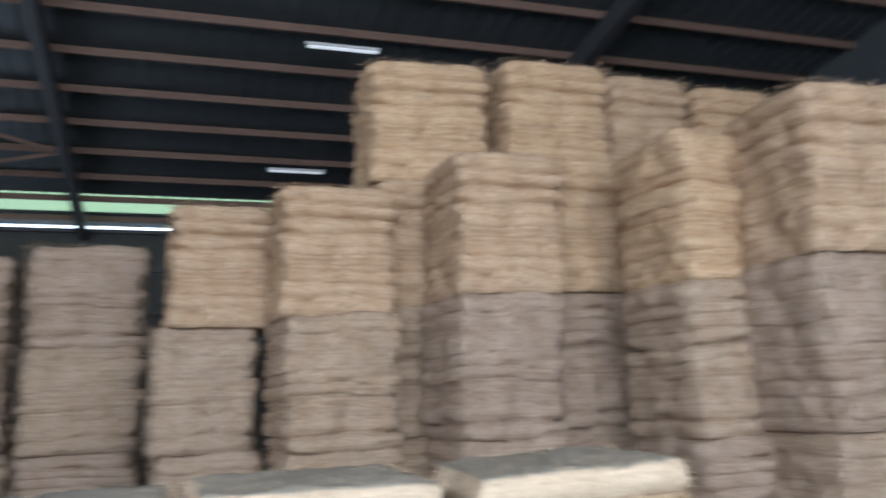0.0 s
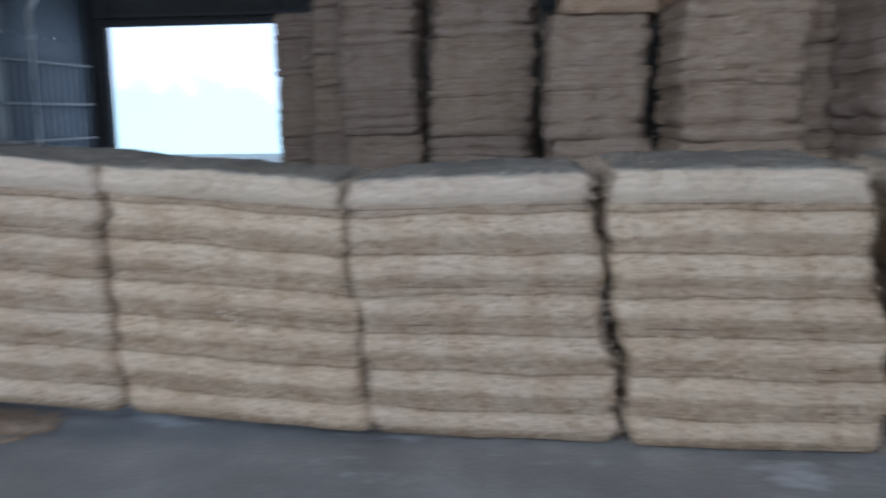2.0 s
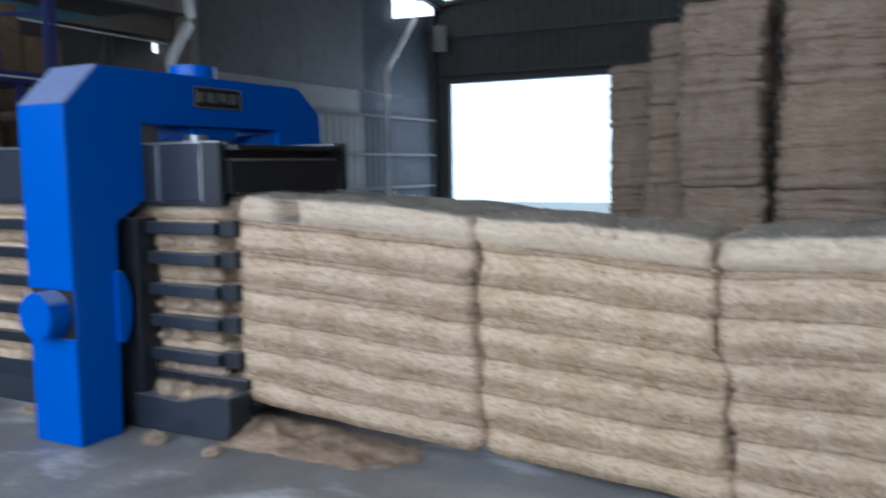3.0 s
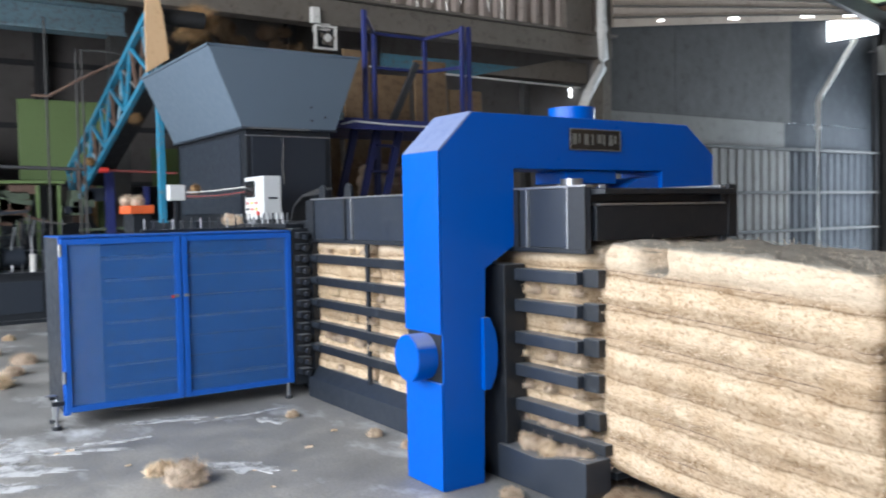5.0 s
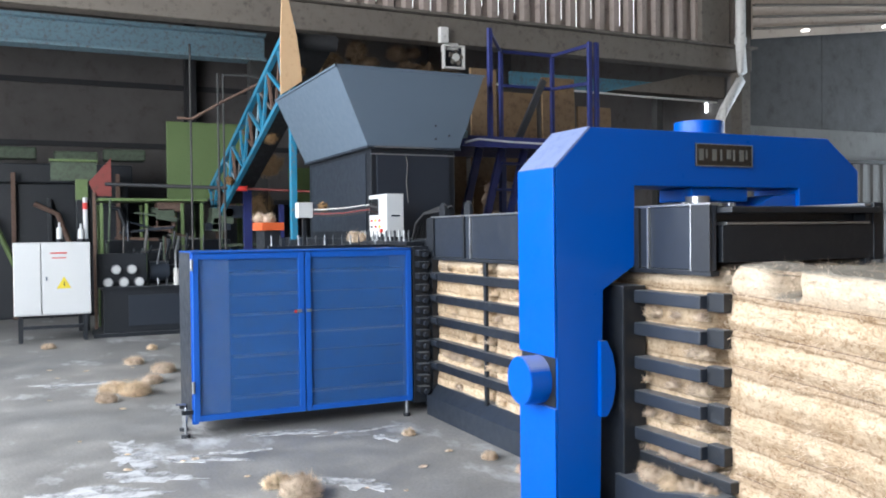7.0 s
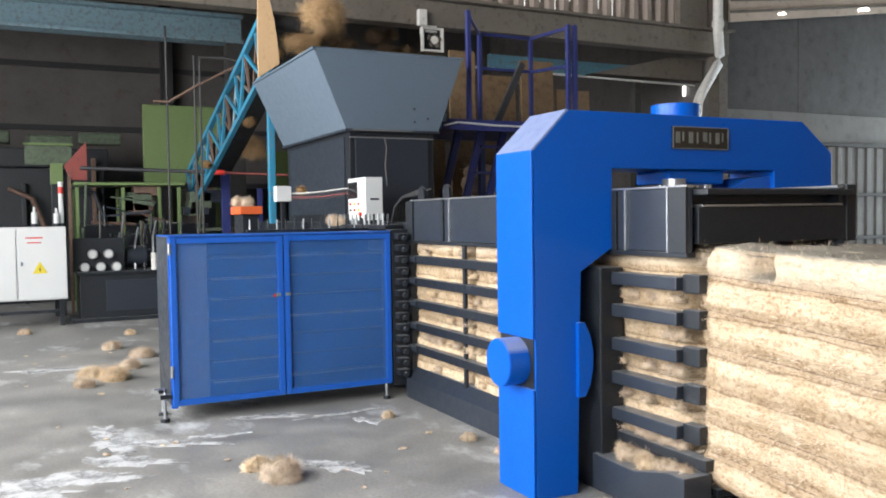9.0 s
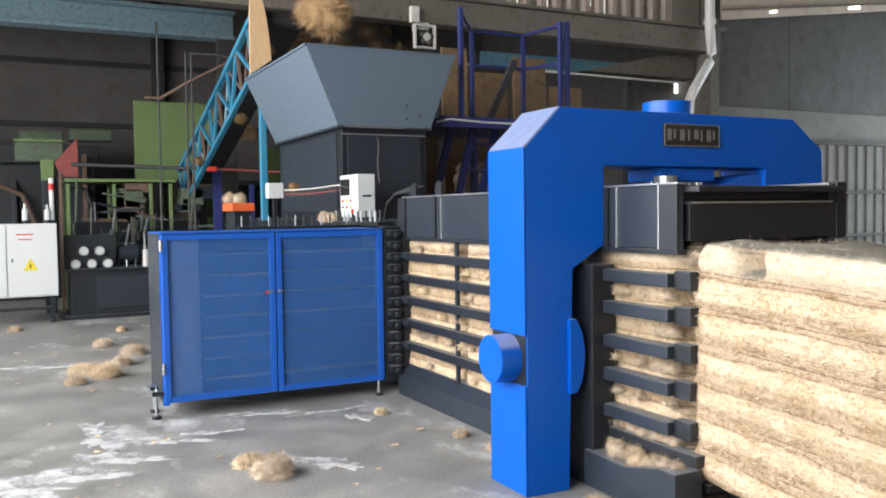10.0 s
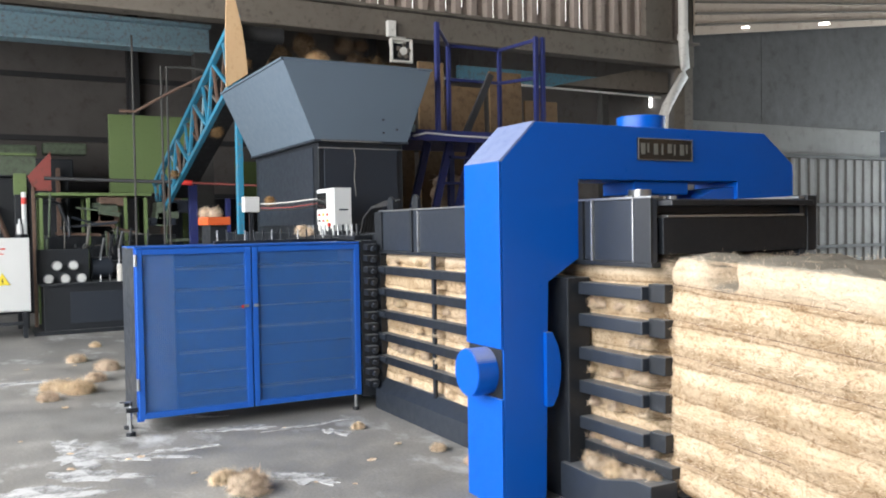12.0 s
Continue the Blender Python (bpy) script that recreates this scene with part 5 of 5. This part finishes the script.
    part("cross_rail", box(-14.5, -14.3, -6.5, -0.9, 2.62, 3.0, 0.03), BLACK, m)
    for k, y in enumerate((-4.6, -3.45, -2.35, -1.45)):
        part("hood", box(-14.6, -14.2, y, y + 0.8, 3.02 + 0.06 * (k % 2), 3.25 + 0.06 * (k % 2), 0.05), GREEN_DULL, m, "dusty green hood")
    for k in range(9):
        part("upright", box(-14.15, -14.05, -6.2 + 0.62 * k, -6.12 + 0.62 * k, 0.0, 2.3 + 0.25 * ((k * 7) % 3), 0.01), (BLACK, GREEN, RUST)[k % 3], m)
    for k in range(5):
        part("pipe", tube([(-14.0, -6 + 1.1 * k, 2.2), (-13.9, -5.6 + 1.1 * k, 1.7 + 0.1 * k), (-13.95, -5.2 + 1.1 * k, 0.9)], 0.05, 8), (RUST, BLACK, GREEN)[k % 3], m)
    part("frame", box(-15.6, -13.6, 1.2, 7.5, 0, 2.2, 0.03), BLACK, m)
    for y0, x0 in ((-0.14, -9.0), (-0.06, -9.0), (-0.53, -9.05)):
        p = thing("conduit_pole", "thin grey vertical conduit pole", "pole", (x0, y0, 0), "conduit poles")
        part("pole", rod((0, 0, 0), (0, 0, 3.98 if x0 > -9.04 else 4.4), 0.016, 8), WALL_SHEET, p)
        part("foot", box(-0.06, 0.06, -0.06, 0.06, 0, 0.012, 0.002), BLACK, p)
    p = thing("conduit_run", "thin grey conduit bent across the bay", "conduit")
    part("pipe", tube([(-9.0, -0.06, 3.97), (-9.0, 0.3, 3.98), (-9.0, 0.75, 3.92)], 0.018, 8), WALL_SHEET, p)
    part("pipe", tube([(-9.05, -0.72, 3.30), (-9.05, -0.5, 3.30), (-9.0, -0.1, 3.55), (-9.0, 0.62, 3.95)], 0.022, 8), RUST, p)
    o = thing("orange_tray", "orange steel tray heaped with loose fibre beside the hopper", "tray")
    part("tray", box(-6.05, -5.55, -0.30, -0.05, 1.62, 1.71, 0.006), ORANGE, o)
    part("stand", box(-6.0, -5.6, -0.27, -0.08, 0, 1.62, 0.006), BLACK, o)
    fan = thing("wall_fan", "small pale extractor fan in a square frame", "fan")
    part("rim", box(-8.05, -7.98, 3.12, 3.15, 4.12, 4.49, 0.004), PIPE, fan)
    part("rim", box(-8.05, -7.98, 3.46, 3.49, 4.12, 4.49, 0.004), PIPE, fan)
    part("rim", box(-8.05, -7.98, 3.15, 3.46, 4.12, 4.15, 0.004), PIPE, fan)
    part("rim", box(-8.05, -7.98, 3.15, 3.46, 4.46, 4.49, 0.004), PIPE, fan)
    part("hub", rod((-8.03, 3.335, 4.30), (-7.98, 3.335, 4.30), 0.06, 16), PIPE, fan)
    for k in range(5):
        a = 2 * math.pi * k / 5
        part("blade", bar((-8.01, 3.335 + 0.05 * math.cos(a), 4.30 + 0.05 * math.sin(a)), (-8.0, 3.335 + 0.12 * math.cos(a + 0.3), 4.30 + 0.12 * math.sin(a + 0.3)), 0.02, 0.07), LINTEL, fan)
    part("back_plate", box(-8.12, -8.06, 3.19, 3.48, 4.13, 4.48, 0.004), BLACK, fan)
    part("duct", box(-8.03, -7.93, 3.05, 3.185, 4.50, 4.74, 0.01), PIPE, fan, "pale upright duct")
    part("bracket", box(-8.25, -8.04, 3.2, 3.4, 4.42, 4.53, 0.004), PIPE, fan)


def downpipes():
    t = thing("rain_downpipe", "bent dusty white rainwater downpipe", "downpipe", group="downpipes")
    part("pipe", tube([(-7.9, 9.12, 7.3), (-7.9, 9.12, 4.9), (-7.9, 9.16, 4.45), (-7.9, 9.12, 4.3), (-7.9, 8.72, 3.75), (-7.9, 8.62, 3.55), (-7.9, 8.62, 0.0)], 0.09, 14), PIPE, t, smooth=True)
    part("collar", rod((-7.9, 9.12, 4.98), (-7.9, 9.12, 5.08), 0.11, 14), PIPE, t)
    t = thing("rain_downpipe", "thin bent white downpipe in the hall's corner", "downpipe", group="downpipes")
    part("pipe", tube([(-7.9, 17.9, 5.7), (-7.9, 17.75, 5.55), (-7.9, 16.4, 4.2), (-7.9, 16.3, 4.02), (-7.9, 16.3, 0.0)], 0.06, 12), PIPE, t, smooth=True)
    part("collar", rod((-7.9, 16.3, 3.4), (-7.9, 16.3, 3.47), 0.075, 12), PIPE, t)
    b = thing("wall_box", "pale bottle shaped fitting on the corner column", "fitting")
    part("body", rod((-7.72, 19.0, 4.9), (-7.72, 19.0, 5.6), 0.2, 16), WALL_PALE, b)
    part("bracket", box(-8.2, -7.72, 18.95, 19.05, 5.5, 5.55, 0.004), RAFTER, b)


# ---------------------------------------------------------------- loose fibre
def clump(seed, r, flat=0.45, hairs=260):
    """A torn tuft of fibre: a ragged core wrapped in fine curled fibres."""
    bm = bmesh.new()
    rnd = random.Random(seed)
    bmesh.ops.create_icosphere(bm, subdivisions=4, radius=1)
    off = Vector((seed * 3.7, seed * 1.9, seed))
    for v in bm.verts:
        p = v.co.copy()
        k = 1 + 0.55 * noise.noise(p * 1.5 + off) + 0.34 * noise.noise(p * 3.6 + off) + 0.36 * noise.noise(p * 7 + off) + 0.2 * noise.noise(p * 16 + off)
        v.co = Vector((p.x * k * r, p.y * k * r * 0.75, p.z * k * r * flat)) * 0.46
    bm.verts.ensure_lookup_table()
    base = [v.co.copy() for v in bm.verts]
    low = -0.75 * r * flat
    for _ in range(hairs):
        p = rnd.choice(base) * rnd.uniform(0.95, 1.08)
        nrm = Vector((p.x, p.y, p.z / max(flat, 0.2))).normalized()
        d = nrm.cross(Vector((rnd.gauss(0, 1), rnd.gauss(0, 1), rnd.gauss(0, 1)))).normalized() + nrm * rnd.uniform(0.0, 0.45)
        d = d.normalized() * rnd.uniform(0.25, 1.0) * (0.04 + 0.32 * r)
        bend = nrm * rnd.uniform(-0.3, 0.4) * d.length
        s = d.cross(nrm)
        if s.length < 1e-6:
            continue
        s = s.normalized() * rnd.uniform(0.0008, 0.0018)
        pts = [p, p + d * 0.5 + bend, p + d + bend * 0.4]
        for q in pts:
            q.z = max(q.z, low)
        v = [bm.verts.new(q + sg * s) for q in pts[:2] for sg in (-1, 1)] + [bm.verts.new(pts[2])]
        bm.faces.new((v[0], v[1], v[3], v[2])), bm.faces.new((v[2], v[3], v[4]))
    return bm


def fibre_mound(x0, x1, y0, y1, high):
    """A low ragged drift of loose fibre with stray strands, thinning out along x."""
    bm = bmesh.new()
    rnd = random.Random(77)
    nx, ny = 110, 46
    grid = {}
    for i in range(nx + 1):
        for j in range(ny + 1):
            u, v = i / nx, j / ny
            x, y = x0 + (x1 - x0) * u, y0 + (y1 - y0) * v
            p = Vector((x, y, 0))
            body = (1 - u) ** 0.7 * min(1.0, u * 9) * (math.sin(math.pi * v) ** 0.8)
            z = high * body * (0.8 + 0.8 * noise.noise(p * 5)) + 0.026 * noise.noise(p * 12) * body ** 0.5 + 0.006 * noise.noise(p * 34) - 0.008
            grid[i, j] = (p, z)
    verts = {}
    for i in range(nx):
        for j in range(ny):
            c = [(i, j), (i + 1, j), (i + 1, j + 1), (i, j + 1)]
            if max(grid[k][1] for k in c) > 0.004:
                for k in c:
                    if k not in verts:
                        verts[k] = bm.verts.new(grid[k][0] + Vector((0, 0, max(grid[k][1], 0.001))))
                bm.faces.new([verts[k] for k in c])
    spots = [v.co.copy() for v in bm.verts]
    for _ in range(5000):
        p = rnd.choice(spots)
        d = Vector((rnd.gauss(0, 1), rnd.gauss(0, 1), abs(rnd.gauss(0, 0.45)))).normalized() * rnd.uniform(0.02, 0.075)
        w = Vector((-d.y, d.x, 0)).normalized() * rnd.uniform(0.0007, 0.0016)
        a, b, c = bm.verts.new(p - w), bm.verts.new(p + w), bm.verts.new(p + d)
        bm.faces.new((a, b, c))
    return bm


def cement_smears():
    """Thin dried smears of pale cement on the floor."""
    rnd = random.Random(3)
    smears = [(-1.58, -2.5, 0.30, 0.14, 65), (-1.68, -2.2, 0.26, 0.10, 70), (-1.95, -1.92, 0.30, 0.07, 55), (-2.25, -1.58, 0.28, 0.05, 60), (-2.85, -1.97, 0.16, 0.07, 20), (-2.52, -1.97, 0.20, 0.10, 15),
              (-2.3, -1.25, 0.18, 0.03, 80), (-2.72, -0.80, 0.22, 0.05, 70), (-2.5, -0.25, 0.22, 0.025, 95), (-1.15, -0.72, 0.16, 0.07, 40), (-5.9, -2.2, 0.3, 0.08, 80), (-1.25, -2.75, 0.2, 0.1, 30), (-2.2, -0.15, 0.1, 0.04, 20), (-3.3, -0.9, 0.1, 0.03, 60)]
    for k, (x, y, a, b, turn) in enumerate(smears):
        pts = []
        for i in range(200):
            t = 2 * math.pi * i / 200
            r = 1 + 0.9 * noise.noise(Vector((math.cos(t) * 1.4, math.sin(t) * 1.4, k * 5.1))) + 0.7 * noise.noise(Vector((math.cos(t) * 3.2, math.sin(t) * 3.2, k * 2.3))) + 0.14 * noise.noise(Vector((math.cos(t) * 9, math.sin(t) * 9, k * 2.3)))
            r = max(r, 0.15)
            pts.append((a * 1.25 * r * math.cos(t), b * 1.35 * r * math.sin(t)))
        o = solid("cement_smear", prism(pts, "z", 0.0, 0.0012 + 0.0003 * k), STAIN, "thin pale smear of dried cement on the floor", "smear", "cement smears", kind="structure")
        o.matrix_basis = pose(x, y, 0.0, 0, 0, turn)


def floor_fibre():
    spots = [(-1.1, -1.12, 0.21), (-1.35, -1.2, 0.12), (-5.0, -1.72, 0.24), (-5.25, -1.9, 0.2), (-6.3, -1.3, 0.2), (-7.1, -1.55, 0.16), (-4.75, -2.0, 0.14), (-5.6, -1.5, 0.16),
             (-1.3, 0.28, 0.06), (-0.9, 0.32, 0.06), (0.75, 0.22, 0.04),
             (-8.4, -1.2, 0.1), (-9.2, -2.5, 0.12), (0.3, 0.24, 0.08), (-2.2, 0.05, 0.05)]
    for k, (x, y, r) in enumerate(spots):
        o = solid("fibre_tuft", clump(100 + k, r, 0.28, int(2000 + 24000 * r)), FIBRE_LOOSE, "loose tuft of pale fibre lying on the concrete floor", "fibre tuft", "tufts on the floor", smooth=True)
        o.location = (x, y, 0.15 * r)
        o.rotation_euler = (0, 0, k * 1.7)
    for k, (x, y, z, r) in enumerate([(-5.95, -0.24, 1.76, 0.12), (-5.65, -0.20, 1.74, 0.13), (-4.35, 0.36, 1.54, 0.10), (-4.22, 0.40, 1.53, 0.07), (-8.6, 0.80, 3.58, 0.18), (-7.9, 0.80, 3.9, 0.16), (-9.6, 0.80, 3.12, 0.2), (-10.0, 0.2, 2.45, 0.12), (-5.05, 0.25, 1.86, 0.09)]):
        o = solid("fibre_tuft", clump(160 + k, r, 0.8, 1200), FIBRE_LOOSE if k < 4 else FIBRE_BROWN, "tuft of brown fibre caught on the machinery", "fibre tuft", "tufts on the machines", smooth=True)
        o.location = (x, y, z)
    # thin scraps and dust trodden into the floor
    rnd = random.Random(31)
    for k in range(26):
        near = k < 18
        x, y = (rnd.uniform(-3.2, -0.3), rnd.uniform(-2.6, 0.25)) if near else (rnd.uniform(-7.5, -4.0), rnd.uniform(-2.6, -1.5))
        o = solid("fibre_scrap", clump(500 + k, rnd.uniform(0.025, 0.07), 0.12, 0), FIBRE_LOOSE, "small scrap of pale fibre trodden into the floor", "fibre scrap", "scraps on the floor")
        o.location = (x, y, 0.004)
        o.rotation_euler = (0, 0, k * 1.3)
    # the heap under the raised end of the first bale
    rnd = random.Random(17)
    tagged(solid("fibre_heap", fibre_mound(0.60, 1.85, 0.34, 0.88, 0.12), FIBRE_DULL, "low brown heap of loose fibre under the first bale", "fibre heap", smooth=True), kind="stuff")
    # fibre spilt on the outlet's foot, and cobwebbed fibre under the lintel
    for k in range(7):
        o = solid("fibre_tuft", clump(440 + k, rnd.uniform(0.05, 0.10), 0.5, 900), FIBRE_LOOSE, "loose fibre spilt on the baler's foot", "fibre tuft", "fibre on the baler's foot", smooth=True)
        o.location = (0.10 + 0.09 * k, 0.50 + rnd.uniform(-0.06, 0.05), 0.245 + 0.01 * (k > 4))
    drab = fibre("dark_brown_cobweb_fibre", (0.17, 0.115, 0.07), (0.11, 0.078, 0.05), (0.055, 0.04, 0.028), (18, 18, 18))
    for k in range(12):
        o = solid("hanging_fibre", clump(460 + k, rnd.uniform(0.22, 0.42), (0.5, 1.1)[k % 2], 2600), drab, "dark brown fibre and cobweb hanging under the lintel", "fibre tuft", "fibre under the lintel")
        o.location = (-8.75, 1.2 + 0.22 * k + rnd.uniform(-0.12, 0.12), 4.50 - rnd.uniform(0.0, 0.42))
    # ragged fibre in the openings of the side bars
    rnd = random.Random(9)
    for k in range(56):
        left = k % 2 == 0
        x = rnd.uniform(-2.6, -0.6) if left else rnd.uniform(0.0, 0.55)
        z = rnd.choice((1.27, 1.11, 0.92, 0.73, 0.54, 0.30)) if left else rnd.choice((1.12, 0.93, 0.74, 0.55, 0.36))
        o = solid("fibre_tuft", clump(200 + k, rnd.uniform(0.04, 0.085), 0.4, 420), FIBRE_LOOSE, "tuft of fibre squeezed out between the baler's side bars", "fibre tuft", "tufts between the bars", smooth=True)
        o.location = (x, 0.575, z)


FALLING = []


def falling_fibre():
    for k in range(6):
        o = solid("falling_fibre", clump(300 + k, (0.56, 0.42, 0.58, 0.60, 0.46, 0.26)[k], 0.62, 5000), FIBRE_TAN, "clump of tan fibre tumbling from the conveyor into the hopper", "fibre clump", "falling clumps", smooth=True)
        FALLING.append(o)


def motions():
    # each clump rides up the belt, tips off its end, falls into the hopper and stays there; seconds, x and height of its fall
    falls = (
        ((5.3, -6.85, 4.36), (5.5, -6.51, 4.31), (5.7, -6.17, 4.25), (5.9, -6.02, 4.15), (6.1, -6.05, 3.95), (6.3, -5.85, 3.42)),
        ((8.2, -6.9, 4.36), (8.45, -6.4, 4.25), (8.65, -6.1, 4.05), (8.8, -5.95, 3.66), (8.9, -5.9, 3.4)),
        ((8.7, -6.9, 4.36), (9.0, -6.70, 4.20), (9.2, -6.45, 4.03), (9.4, -6.0, 3.58), (9.5, -5.9, 3.3)),
        ((9.4, -6.6, 4.36), (9.6, -6.38, 4.28), (9.8, -6.34, 4.20), (10.0, -6.21, 4.05), (10.2, -5.97, 3.84), (10.3, -5.75, 3.58), (10.4, -5.72, 3.3)),
        ((10.2, -6.4, 4.28), (10.4, -6.11, 4.14), (10.6, -6.02, 4.08), (10.8, -6.04, 3.95), (11.0, -5.90, 3.68), (11.12, -5.85, 3.3)),
        ((11.1, -6.5, 4.32), (11.35, -6.1, 4.19), (11.6, -5.92, 4.06), (11.8, -5.88, 3.87), (12.0, -5.85, 3.55)),
    )
    for k, (o, fall) in enumerate(zip(FALLING, falls)):
        y, turn, t0 = 1.1, 90 + 25 * k, fall[0][0]
        rows = [(0.0, pose(-12.6 - 0.2 * k, y, 1.9 - 0.1 * k, 0, -24, turn)), (t0 - 1.9, pose(-12.3, y, 2.05, 0, -24, turn))]
        rows += [(t, pose(x, y, z, 3 * n, -18 + 9 * n, turn + 4 * n)) for n, (t, x, z) in enumerate(fall)]
        if rows[-1][0] < 11.9:
            t, x, n = fall[-1][0], fall[-1][1], len(fall)
            rest = pose(x, y, 2.74, 3 * n, -18 + 9 * n, turn + 4 * n)
            rows += [(t + 0.12, rest), (12.0, rest)]
        walk(o, rows)


structure()
fluorescent((6.53, 10.02, 7.6))
fluorescent((6.49, 15.13, 6.9))
fluorescent((-0.95, 12.55, 7.2))
bale_row()
baler()
control_panel()
guard()
platform()
bay_clutter()
conveyor()
side_plant()
downpipes()
stacks()
cement_smears()
floor_fibre()
falling_fibre()
motions()
